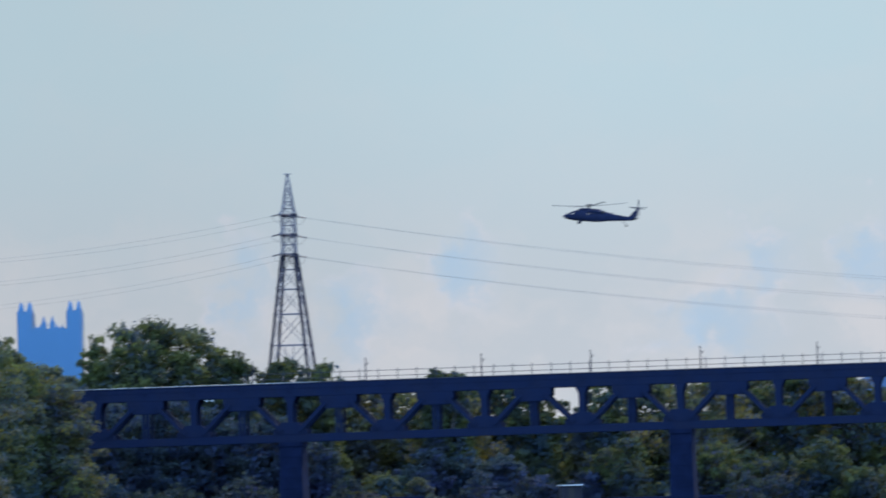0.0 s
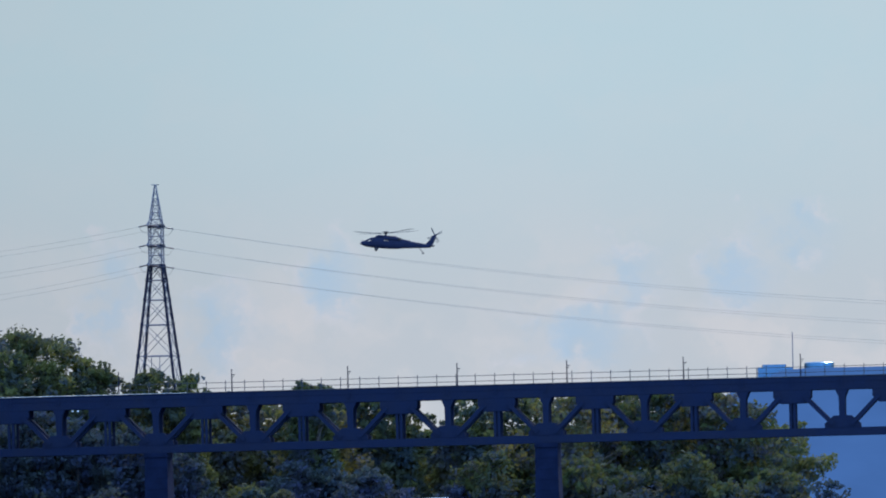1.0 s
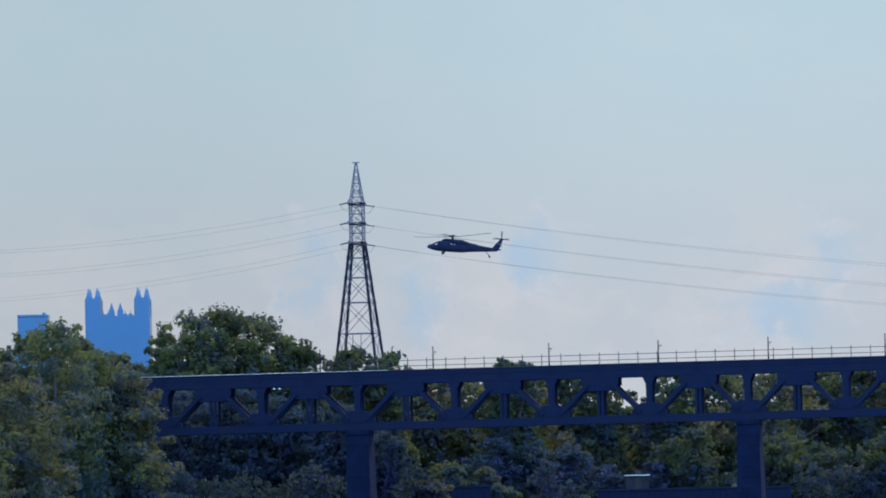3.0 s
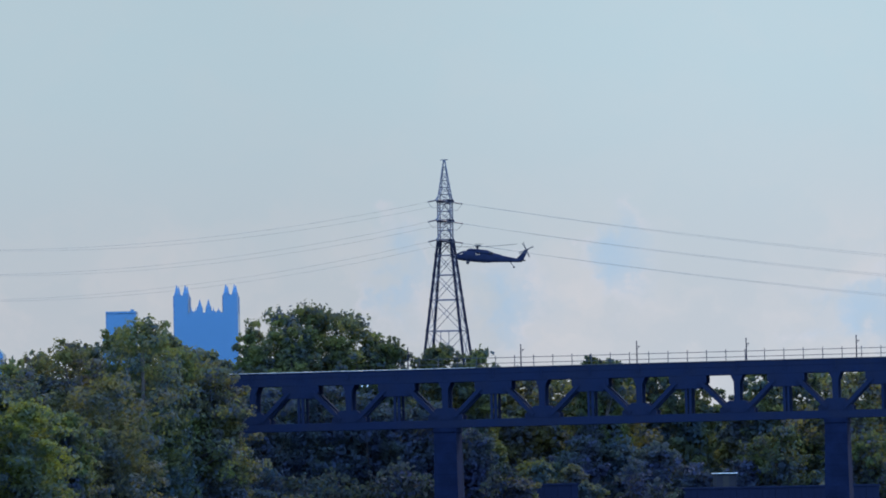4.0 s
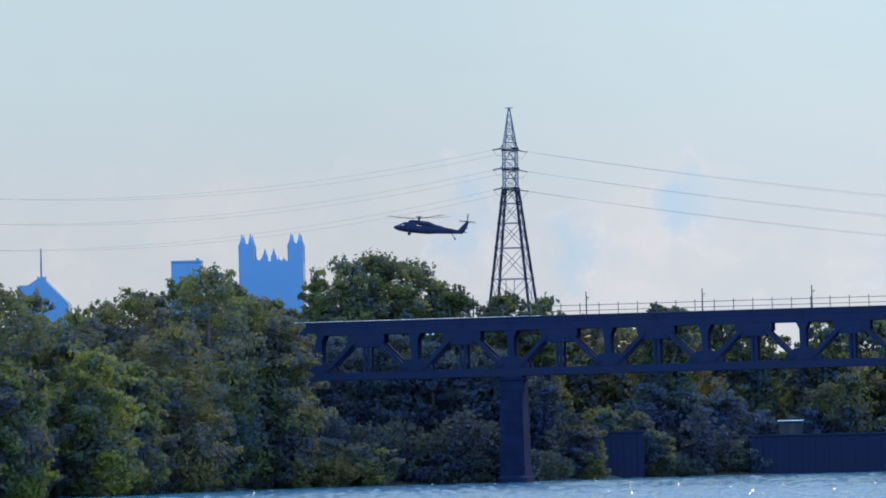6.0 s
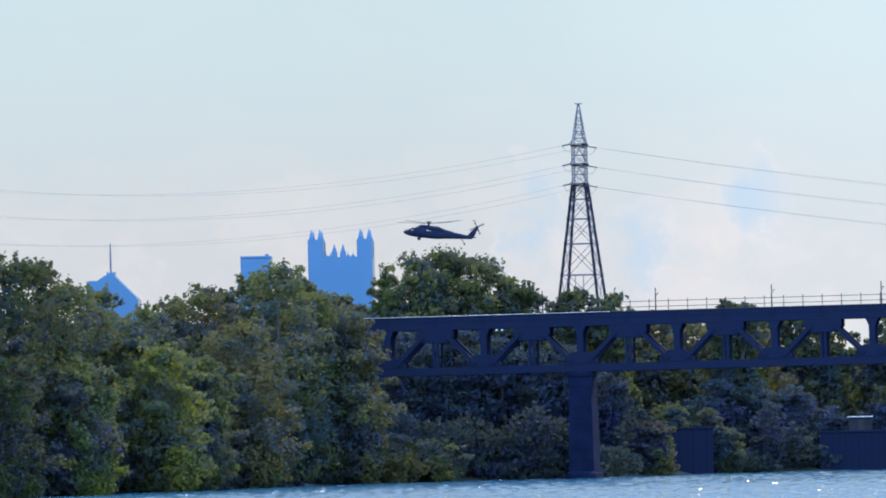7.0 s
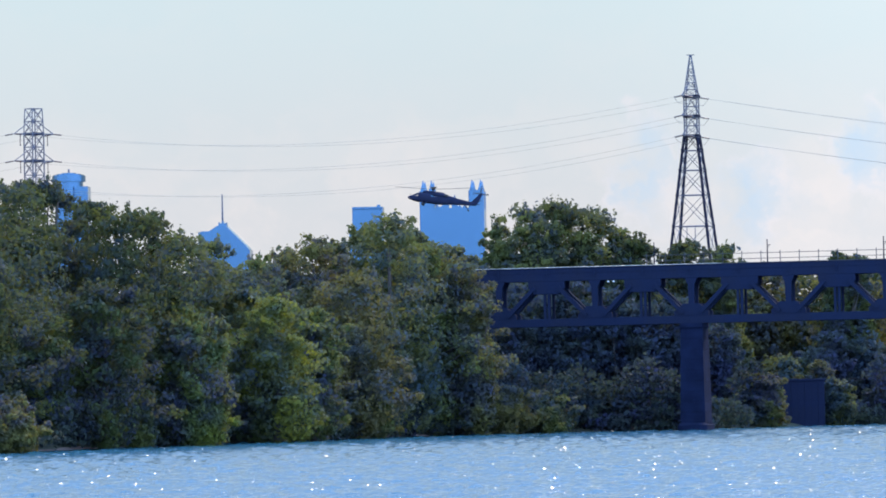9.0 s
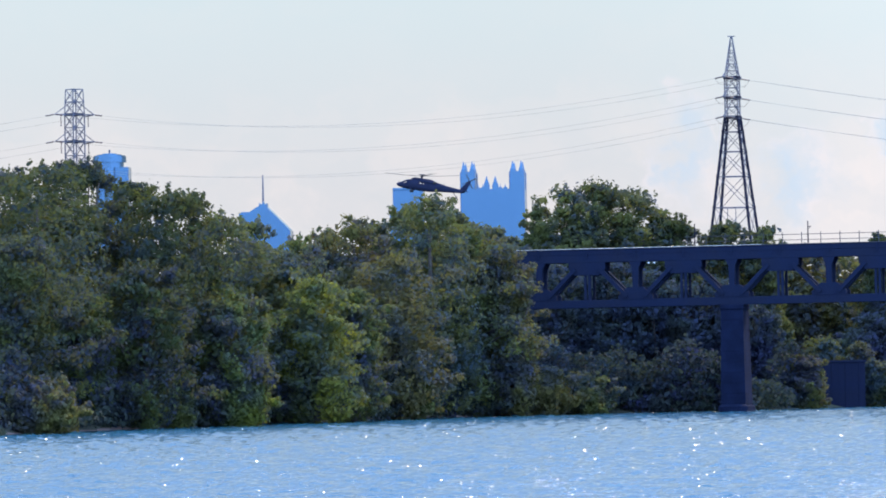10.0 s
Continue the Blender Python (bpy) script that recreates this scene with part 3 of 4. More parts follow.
# tall shrubs added under the bridge, navy shade put into their leaf colour
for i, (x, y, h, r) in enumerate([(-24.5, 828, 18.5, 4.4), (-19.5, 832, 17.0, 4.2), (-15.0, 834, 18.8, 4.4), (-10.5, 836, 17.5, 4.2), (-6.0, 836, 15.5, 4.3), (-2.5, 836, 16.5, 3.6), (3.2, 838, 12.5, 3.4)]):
    tree(x, y, h, r, 400 + i, LEAF_SHADE_NAVY, "tall shrub added under the bridge, navy shade put in its leaves", "shrubs under the bridge", low=-0.05, leaf=0.26, name="bush", most=6000)

# undergrowth that closes the bank down to the water, darkened by painted shade
for i in range(112):
    x = -92 + i * 1.75 + rng.uniform(-0.6, 0.6)
    if x > 97:
        break
    if 9.8 < x < 15.2 or 30.5 < x < 60:
        continue
    y = float(np.interp(x, SHORE_X, SHORE_Y)) + rng.uniform(0.2, 6.0)
    tree(x, y, 1.5 + 7.0 * rng.random() ** 1.6, rng.uniform(1.8, 4.2), 7000 + i, LEAF_SHADE_NAVY if i % 3 == 1 and x > -27 else LEAF_SHADE_BANK, "scrubby green bush along the water's edge", "bushes on the shore",
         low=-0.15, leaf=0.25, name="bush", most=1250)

# ------------------------------------------------------------------ the bridge
BAY = 12.33                           # between lower nodes
TOP, BOT = 21.0, 13.52
BRIDGE = pose(0, 800, 0, 0, -0.28, -9)  # x runs along the bridge


def make_bridge():
    br = thing("railway_bridge", BRIDGE, "dark riveted steel deck truss railway bridge on tall piers", "bridge")
    k0, k1 = -6, 11
    x0, x1 = k0 * BAY, k1 * BAY
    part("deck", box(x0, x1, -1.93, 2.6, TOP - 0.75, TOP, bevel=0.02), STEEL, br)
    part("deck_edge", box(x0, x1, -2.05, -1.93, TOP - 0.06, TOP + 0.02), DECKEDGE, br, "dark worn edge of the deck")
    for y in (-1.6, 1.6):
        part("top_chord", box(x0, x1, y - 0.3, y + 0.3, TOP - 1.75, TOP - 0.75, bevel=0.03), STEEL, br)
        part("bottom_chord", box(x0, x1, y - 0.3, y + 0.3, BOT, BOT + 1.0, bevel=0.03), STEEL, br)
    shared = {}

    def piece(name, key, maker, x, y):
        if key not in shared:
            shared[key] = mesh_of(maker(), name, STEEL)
        ob = new(name, shared[key])
        ob.parent = br
        ob.location = (x, y, 0)

    lo, hi = BOT + 1.0, TOP - 1.75
    half = BAY / 2
    for y in (-1.6, 1.6):
        for k in range(k0, k1 + 1):
            x = k * BAY
            piece("bottom_gusset", "bg", lambda: plate([(-2.2, lo), (-2.2, lo + 0.5), (-1.05, lo + 1.5), (1.05, lo + 1.5), (2.2, lo + 0.5), (2.2, lo)], -0.34, 0.34), x, y)
            piece("main_post", "mp", lambda: plate([(-0.36, lo + 1.2), (-0.40, hi - 0.9), (-0.80, hi), (0.80, hi), (0.40, hi - 0.9), (0.36, lo + 1.2)], -0.26, 0.26), x, y)
            if k == k1:
                continue
            xm = x + half
            piece("top_gusset", "tg", lambda: plate([(-2.35, hi), (-2.35, hi - 0.85), (-1.6, hi - 1.6), (1.6, hi - 1.6), (2.35, hi - 0.85), (2.35, hi)], -0.34, 0.34), xm, y)
            piece("light_post", "lp", lambda: box(0.10, 0.42, -0.2, 0.2, lo, hi - 1.5, box(-0.42, -0.10, -0.2, 0.2, lo, hi - 1.5)), xm, y)
            for f in (0.3, 0.7):
                piece("batten", "bt%d" % (10 * f), lambda: box(-0.12, 0.12, -0.16, 0.16, lo + (hi - lo) * f - 0.08, lo + (hi - lo) * f + 0.08), xm, y)
            piece("diagonal", "da", lambda: bar((1.1, 0, lo + 0.35), (half - 1.5, 0, hi - 0.75), 0.5, 1.16, (0, 1, 0)), x, y)
            piece("diagonal", "db", lambda: bar((-1.1, 0, lo + 0.35), (-half + 1.5, 0, hi - 0.75), 0.5, 1.16, (0, 1, 0)), x + BAY, y)
    for k in range(2 * k0, 2 * k1 + 1):
        piece("cross_frame", "cf", lambda: beam(beam(box(-0.12, 0.12, -1.4, 1.4, lo - 0.6, lo - 0.2), (0, -1.35, lo), (0, 1.35, hi), 0.14), (0, 1.35, lo), (0, -1.35, hi), 0.14), k * half, 0)
        piece("bracket", "bk", lambda: box(-0.1, 0.1, -2.06, -1.88, TOP - 1.2, TOP - 0.04), k * half, 0)
    part("deck_pipe", tube([(x0, -2.08, TOP + 0.0), (4, -2.08, TOP + 0.0)], 0.030, 10), PIPE, br, "bright metal pipe along the deck edge", True)
    for k in range(-1, 3):
        base = thing("bridge_pier", BRIDGE @ pose(k * 4 * BAY, 0, 0), "tall dark stone and steel bridge pier standing at the water", "bridge pier", "piers of the bridge")
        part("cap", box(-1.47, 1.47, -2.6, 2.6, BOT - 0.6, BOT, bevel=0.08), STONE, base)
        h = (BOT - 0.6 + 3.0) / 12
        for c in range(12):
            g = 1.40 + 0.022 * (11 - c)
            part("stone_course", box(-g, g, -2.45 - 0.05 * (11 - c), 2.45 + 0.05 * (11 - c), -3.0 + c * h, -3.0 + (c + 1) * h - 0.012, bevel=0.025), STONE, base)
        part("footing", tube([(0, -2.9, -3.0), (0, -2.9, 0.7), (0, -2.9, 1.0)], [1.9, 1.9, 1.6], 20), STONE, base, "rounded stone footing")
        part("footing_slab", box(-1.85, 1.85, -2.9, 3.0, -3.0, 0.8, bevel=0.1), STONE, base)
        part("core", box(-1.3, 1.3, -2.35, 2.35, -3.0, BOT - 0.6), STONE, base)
    fence = thing("bridge_railing", BRIDGE, "thin grey metal handrail along the bridge deck", "railing")
    post = mesh_of(bar((0, 0, TOP - 0.05), (0, 0, TOP + 1.45), 0.09), "post", RAIL)
    for side in (-1.8,):
        for i in range(int((x1 + 6) / 2.43)):
            ob = new("post", post)
            ob.parent = fence
            ob.location = (-5.6 + i * 2.43, side, 0)
        for z in (0.48, 1.17):
            part("rail", tube([(-6, side, TOP + z), (x1, side, TOP + z)], 0.042), RAIL, fence)
    for x in (-4.6, 9.8, 24.5, 38.3, 52.1, 66.7, 81.3, 95.7, 110.0):
        p = thing("signal_pole", BRIDGE @ pose(x, -1.85, TOP - 0.05), "thin dark pole with a small bracket on the bridge deck", "pole", "poles along the bridge")
        part("shaft", tube([(0, 0, 0), (0, 0, 2.75)], [0.09, 0.06], 8), DARKSTEEL, p)
        part("bracket", beam(bar((-0.05, 0, 2.15), (0.42, 0, 2.2), 0.07), (0.12, 0, 1.85), (0.34, 0, 2.2), 0.05), DARKSTEEL, p)
        part("cap", tube([(0, 0, 2.75), (0, 0, 2.88)], [0.1, 0.05], 8), DARKSTEEL, p)

    for x in (-10.55, -9.85):
        sign = thing("bridge_sign", BRIDGE @ pose(x, -1.9, 19.07), "small white plate fixed to the bridge chord", "sign", "white plates on the bridge")
        part("plate", plate([(-0.13, -0.05), (-0.05, 0.10), (0.10, 0.08), (0.13, -0.08), (0.02, -0.10)], -0.06, 0.0), WHITE, sign)


make_bridge()


# ------------------------------------------------------------------ pylons and wires
def lattice_panel(py, mat, z0, w0, z1, w1, t, cross=True):
    """Bracing of one storey on all four faces, bar by bar."""
    for a, b in (((-1, -1), (1, -1)), ((1, -1), (1, 1)), ((1, 1), (-1, 1)), ((-1, 1), (-1, -1))):
        p0, q0 = (a[0] * w0, a[1] * w0, z0), (b[0] * w0, b[1] * w0, z0)
        p1, q1 = (a[0] * w1, a[1] * w1, z1), (b[0] * w1, b[1] * w1, z1)
        part("brace", bar(p0, q1, t), mat, py)
        if cross:
            part("brace", bar(q0, p1, t), mat, py)
        part("strut", bar(p1, q1, t * 1.4), mat, py)


def make_pylon(m, levels, arms, peak, label, arm_len, arm_dir, leg=0.40, legmat=None):
    """levels: (height, half width) from the ground up; arms: heights of the cross-arms; peak: height of the tip."""
    py = thing("power_pylon", m, label, "pylon", "pylons of the power line")
    zs = [z for z, w in levels]
    ws = [w for z, w in levels]
    waist = next(i for i, w in enumerate(ws) if w <= ws[-1] + 0.01)
    for sx in (-1, 1):
        for sy in (-1, 1):
            bm = bmesh.new()
            for i in range(waist):
                beam(bm, (sx * ws[i], sy * ws[i], zs[i]), (sx * ws[i + 1], sy * ws[i + 1], zs[i + 1]), leg)
            part("leg", bm, legmat or DARKSTEEL, py, "heavy lattice leg")
            bm = bmesh.new()
            beam(bm, (sx * ws[waist], sy * ws[waist], zs[waist]), (sx * ws[-1], sy * ws[-1], zs[-1]), 0.17)
            part("corner_post", bm, LATTICE, py)
            if peak:
                part("peak_member", bar((sx * ws[-1], sy * ws[-1], zs[-1]), (sx * 0.12, sy * 0.12, peak), 0.13), LATTICE, py)
    for i in range(len(zs) - 1):
        low = i < waist
        lattice_panel(py, LATTICE if i != waist - 1 or legmat else DARKSTEEL, zs[i], ws[i], zs[i + 1], ws[i + 1], 0.11 if low else 0.085)
        if low and i and legmat is None:
            for sx in (-1, 1):
                for sy in (-1, 1):
                    part("gusset", box(sx * ws[i] - 0.3, sx * ws[i] + 0.3, sy * ws[i] - 0.27, sy * ws[i] + 0.27, zs[i] - 0.38, zs[i] + 0.38, bevel=0.08), DARKSTEEL, py)
    if peak:
        n = 6
        for j in range(n):
            a, b = j / n, (j + 1) / n
            wa, wb = ws[-1] * (1 - a) + 0.12 * a, ws[-1] * (1 - b) + 0.12 * b
            lattice_panel(py, LATTICE, zs[-1] + (peak - zs[-1]) * a, wa, zs[-1] + (peak - zs[-1]) * b, wb, 0.07, j < 4)
        part("tip", box(-0.75, 0.75, -0.1, 0.1, peak - 0.05, peak + 0.12), LATTICE, py)
    d = Vector((math.cos(arm_dir), math.sin(arm_dir), 0))
    w = ws[-1]
    for z in arms:
        part("belt", box(-w - 0.2, w + 0.2, -w - 0.2, w + 0.2, z - 0.28, z + 0.28), DARKSTEEL, py)
        for s in (-1, 1):
            e = d * s * arm_len + Vector((0, 0, z))
            side = Vector((-d.y, d.x, 0)) * w * 0.8
            bm = bmesh.new()
            beam(bm, Vector((0, 0, z)) + side + d * s * w * 0.8, e, 0.22)
            beam(bm, Vector((0, 0, z)) - side + d * s * w * 0.8, e, 0.22)
            beam(bm, Vector((0, 0, z + 2.6)) + d * s * w * 0.8, e, 0.15)
            for f in (0.33, 0.62):
                beam(bm, Vector((0, 0, z)) + side * (1 - f) + d * s * (w * 0.8 * (1 - f) + arm_len * f), Vector((0, 0, z)) - side * (1 - f) + d * s * (w * 0.8 * (1 - f) + arm_len * f), 0.1)
            part("crossarm", bm, LATTICE, py)
    return py


P1 = pose(0.15, 1250, 2.0, 0, 0, -12)
PX = 1250 / SKYLINE
w0 = 13 * PX * 0.87


def lv(v):
    return 4 + (v + 580) * PX


HANGER_TOP = 4 + (-303 + 580) * PX
PY_LEVELS = [(0.0, 7.6)] + [(lv(v), (13 + (-141 - v) * 0.131) * PX * 0.87) for v in (-520, -440, -370, -303, -248, -204, -169, -141)] + \
            [(lv(v), w0) for v in (-125, -108, -91, -73)]
ARMS = [lv(v) for v in (-143, -108, -73)]
PYLON = make_pylon(P1, PY_LEVELS, ARMS, lv(0), "tall tapering lattice steel power pylon with three cross-arms", 6.0, math.radians(84))
for x in (-0.55, 1.1):
    part("hanger", bar((x, -3.7, HANGER_TOP), (x, -3.9, HANGER_TOP - 5.0), 0.13), LATTICE, PYLON)
part("tie", bar((-4.4, -4.2, HANGER_TOP - 5.0), (4.4, -4.2, HANGER_TOP - 5.0), 0.13), LATTICE, PYLON)
P2 = pose(-140.5, 1350, 3.0, 0, 0, 43)
P2_LEVELS = [(0.0, 4.4), (14, 3.3), (26, 2.3), (36, 1.5), (39, 1.5), (42, 1.5), (44.5, 1.5), (47, 1.5), (50, 1.5), (53, 1.5), (56, 1.5), (58.8, 1.5), (61.5, 1.42), (64.2, 1.3)]
make_pylon(P2, P2_LEVELS, [47.0, 53.0, 58.8], None, "square-topped lattice steel power pylon above the trees", 5.2, math.radians(-1), 0.2, LATTICE)


for z in (53.0, 58.8):
    for d in (-1, 1):
        ob = thing("suspension_insulator", P2 @ pose(d * 3.6 * math.cos(math.radians(-1)), d * 3.6 * math.sin(math.radians(-1)), z), "hanging string of brown insulator discs", "insulator", "hanging insulators")
        part("disc_string", tube([(0, 0, 0.1 - 0.2 * k) for k in range(13)], [0.05 if k % 2 else 0.13 for k in range(13)], 7), INSUL, ob)
        part("clamp", box(-0.12, 0.12, -0.08, 0.08, -2.55, -2.3), LATTICE, ob)


def wire_run(a, b, sag):
    """One conductor with its strain insulators at both ends."""
    a, b = Vector(a), Vector(b)
    n = 48
    pts = [a.lerp(b, i / n) - Vector((0, 0, 4 * sag * (i / n) * (1 - i / n))) for i in range(n + 1)]
    ob = thing("power_line", Matrix.Translation(a), "thin grey sagging power cable strung from the pylon", "cable", "power cables")
    loc = [p - a for p in pts]
    part("conductor", tube(loc, 0.021, 5), WIRE, ob)
    for p, q in ((loc[0], loc[1]), (loc[-1], loc[-2])):
        d = (q - p).normalized()
        k = 14
        path = [p + d * (0.2 + 0.15 * i) for i in range(k)]
        part("insulator", tube(path, [0.18 if i % 2 else 0.09 for i in range(k)], 7), INSUL, ob, "string of brown porcelain discs")


d1, d2 = math.radians(84 - 9), math.radians(28 + 14)
for i, z in enumerate(ARMS):
    for s in (-1, 1):
        a = Vector((0.15 + s * 6.0 * math.cos(d1), 1250 + s * 6.0 * math.sin(d1), 2.0 + z))
        b = Vector((-140.5 + s * 5.2 * math.cos(d2), 1350 + s * 5.2 * math.sin(d2), 3.0 + (47.0, 53.0, 58.8)[i]))
        wire_run(a, b, 5.6)
        wire_run(a, (178 + s * 1.2, 1150 + s * 5, 39.0 + (z - ARMS[2]) * 0.93 - 0.22 * s), 3.0)
        b2 = b + Vector((-160, 60, -8))
        wire_run(b, b2, 4.0)
        part_j = [a + Vector((-1.9, 0.2, -0.3)), a + Vector((-0.9, 0, -1.5)), a + Vector((0.9, 0, -1.6)), a + Vector((1.9, -0.2, -0.35))]
        j = thing("jumper_cable", Matrix.Translation(a), "short slack jumper cable under the cross-arm", "cable", "jumper cables")
        part("conductor", tube([p - a for p in part_j], 0.04, 5), WIRE, j)


# ------------------------------------------------------------------ skyline
def sky(u, v, d):
    """Metres from bearing u and height v over the horizon."""
    return u * d / SKYLINE, 6 + v * d / SKYLINE


def spire(bm, x, y, z, w, h):
    box(x - w, x + w, y - w, y + w, z - 3, z + h * 0.25, bm)
    r = bmesh.ops.create_cone(bm, cap_ends=True, segments=4, radius1=w * 1.15, radius2=0.05, depth=h, matrix=Matrix.Translation((x, y, z + h * 0.72)) @ pose(0, 0, 0, 0, 0, 45))
    return bm


def make_skyline():
    D = 3300
    S = D / SKYLINE
    # castle-topped glass tower
    x0 = -483 * S
    ob = thing("castle_top_skyscraper", pose(x0, D, 0), "mirror-glass skyscraper tinted haze blue, with castle-like spired corners", "skyscraper", "city towers")
    wd = 114 * S
    body = 6 + (580 - 262) * S
    part("shaft", box(0, wd, 0, wd, 0, body, bevel=0.6), GLASS_HAZE, ob)
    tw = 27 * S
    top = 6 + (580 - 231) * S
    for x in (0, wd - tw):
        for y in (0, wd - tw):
            t = part("corner_turret", box(x - 0.06, x + tw + 0.06, y - 0.06, y + tw + 0.06, 0, top, bevel=0.3), GLASS_HAZE, ob)
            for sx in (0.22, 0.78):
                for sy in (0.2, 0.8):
                    part("spire", spire(bmesh.new(), x + tw * sx, y + tw * sy, top, 1.2, 4.6), GLASS_HAZE, t)
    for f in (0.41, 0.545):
        part("pinnacle", spire(box(wd * f - 1.6, wd * f + 1.6, -0.15, 3.0, body - 2, body + 2.2), wd * f, 1.4, body + 2.2, 1.35, 3.9), GLASS_HAZE, ob)
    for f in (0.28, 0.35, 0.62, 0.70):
        part("merlon", spire(box(wd * f - 1.1, wd * f + 1.1, -0.10, 1.8, body - 2, body + 0.8), wd * f, 0.8, body + 0.6, 0.4, 1.8), GLASS_HAZE, ob)
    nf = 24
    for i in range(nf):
        part("mullion", box(wd * (i + 0.5) / nf - 0.12, wd * (i + 0.5) / nf + 0.12, -0.05, 0.03, 0, body - 0.3), GLASS_HAZE, ob)
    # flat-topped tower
    ob = thing("flat_top_skyscraper", pose(-614 * S, D + 60, 0), "flat-topped office tower tinted pale haze blue", "skyscraper", "city towers")
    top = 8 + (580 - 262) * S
    part("shaft", box(0, 55 * S, 0, 20, 0, top, bevel=0.3), GLASS_HAZE, ob)
    part("parapet", box(-0.05, 55 * S + 0.05, -0.05, 20.05, top, top + 1.1), GLASS_HAZE, ob)
    part("side_wing", box(-6 * S, 0, 2, 18, 0, top - 11), GLASS_HAZE_PALE, ob)
    part("roof_box", box(44 * S, 50 * S, 4, 9, top, top + 2.2), GLASS_HAZE, ob)
    # gabled tower with mast
    xc = -836 * S
    ob = thing("gabled_skyscraper", pose(xc, D, 0), "granite tower tinted haze blue with steep pyramid roof and mast", "skyscraper", "city towers")
    zg, ze, zs = 6 + (580 - 286) * S, 6 + (580 - 331) * S, 6 + (580 - 297) * S
    part("shaft", box(-41 * S, 50 * S, 0, 24, 0, ze + 0.6), GLASS_HAZE, ob)
    part("gable_roof", plate([(-41 * S, ze), (-41 * S, zs - 0.4), (-36 * S, zs + 0.5), (-22 * S, zs + 0.5), (-8 * S, zg), (8 * S, zg), (47 * S, ze + 1.6), (50 * S, ze)], -0.05, 24.05), GLASS_HAZE, ob)
    part("crown_tip", plate([(-7 * S, zg), (-6 * S, zg + 2.2), (-2 * S, zg + 1.0), (1 * S, zg + 3.0), (4 * S, zg + 1.2), (8 * S, zg + 2.0), (9 * S, zg)], 6, 14), GLASS_HAZE, ob)
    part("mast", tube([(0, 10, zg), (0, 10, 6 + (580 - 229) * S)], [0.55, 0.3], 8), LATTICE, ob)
    part("low_wing", box(40 * S, 60 * S, 3, 20, 0, ze - 9), GLASS_HAZE_PALE, ob)
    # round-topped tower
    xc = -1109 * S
    ob = thing("round_skyscraper", pose(xc, D, 0), "round-topped tower tinted haze blue behind the trees", "skyscraper", "city towers")
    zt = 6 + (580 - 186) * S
    part("drum", tube([(0, 10, zt - 16 * S), (0, 10, zt - 5.5 * S)], 30 * S, 28), GLASS_HAZE, ob)
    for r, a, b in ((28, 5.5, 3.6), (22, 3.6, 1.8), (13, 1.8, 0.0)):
        part("roof_step", tube([(0, 10, zt - a * S), (0, 10, zt - b * S)], r * S, 28), GLASS_HAZE, ob)
    part("shaft", tube([(0, 10, 0), (0, 10, zt - 15.5 * S)], 25.5 * S, 28), GLASS_HAZE, ob)
    part("terrace", box(12 * S, 36 * S, 2, 18, 0, zt - 25 * S), GLASS_HAZE, ob)
    part("beacon", tube([(0, 10, zt), (0, 10, zt + 7 * S)], 0.5, 6), LATTICE, ob)
    # distant ridge-top tank and mast
    d = 3560
    x, z = sky(1174, 245, d)
    ob = thing("hilltop_tank", pose(x, d, 0), "round storage tank tinted pale haze blue on the far hilltop", "tank")
    part("wall", tube([(0, 0, 50), (0, 0, z - 0.7)], 8.5, 24), GLASS_HAZE_PALE, ob)
    part("roof", tube([(0, 0, z - 0.7), (0, 0, z - 0.35), (0, 0, z - 0.1)], [8.7, 8.0, 5.0], 24), GLASS_HAZE_PALE, ob)
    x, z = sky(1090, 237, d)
    ob = thing("hilltop_building", pose(x, d, 0), "hilltop building tinted haze blue", "building")
    part("block", box(-8, 12, 0, 12, 40, z), GLASS_HAZE, ob)
    part("upper_block", box(-5, 8, 2, 10, z, z + 1.5), GLASS_HAZE, ob)
    x, z = sky(1127, 299, d)
    ob = thing("radio_mast", pose(x, d, 0), "slender grey radio mast on the far hill", "mast")
    part("shaft", tube([(0, 0, 50), (0, 0, z)], [0.45, 0.25], 6), LATTICE, ob)


make_skyline()


# ------------------------------------------------------------------ quay and shed on the far bank
def make_quay(x0, x1, y0, turn, top, group):
    """A dark sheet-pile river wall with a coping beam."""
    ob = thing("river_wall", pose(x0, y0, 0, 0, 0, turn), "weathered sheet-pile quay wall in painted shadow navy at the water's edge", "quay wall", group)
    w = x1 - x0
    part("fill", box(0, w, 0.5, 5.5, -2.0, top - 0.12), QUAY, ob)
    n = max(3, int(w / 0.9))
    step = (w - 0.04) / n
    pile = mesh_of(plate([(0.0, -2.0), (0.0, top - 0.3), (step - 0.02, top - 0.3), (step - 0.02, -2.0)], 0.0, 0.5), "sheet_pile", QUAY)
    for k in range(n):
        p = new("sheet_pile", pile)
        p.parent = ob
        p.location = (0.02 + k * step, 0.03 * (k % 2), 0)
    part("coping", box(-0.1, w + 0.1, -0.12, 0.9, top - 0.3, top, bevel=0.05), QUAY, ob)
    return ob


# the navy tone of the surrounding shadow is put into the pile colour
QUAY = material("rusted_sheet_pile_shadow_navy", (0.0080, 0.0132, 0.036), 0.95, 0, 0.35, 0.5, 4, 0.4, spot=(0.009, 0.0135, 0.032))
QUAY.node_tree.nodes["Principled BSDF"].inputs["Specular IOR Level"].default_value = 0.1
make_quay(10.7, 17.2, 835.9, 14, 6.3, "river walls")
make_quay(31.5, 58.5, 852.0, 10, 5.4, "river walls")


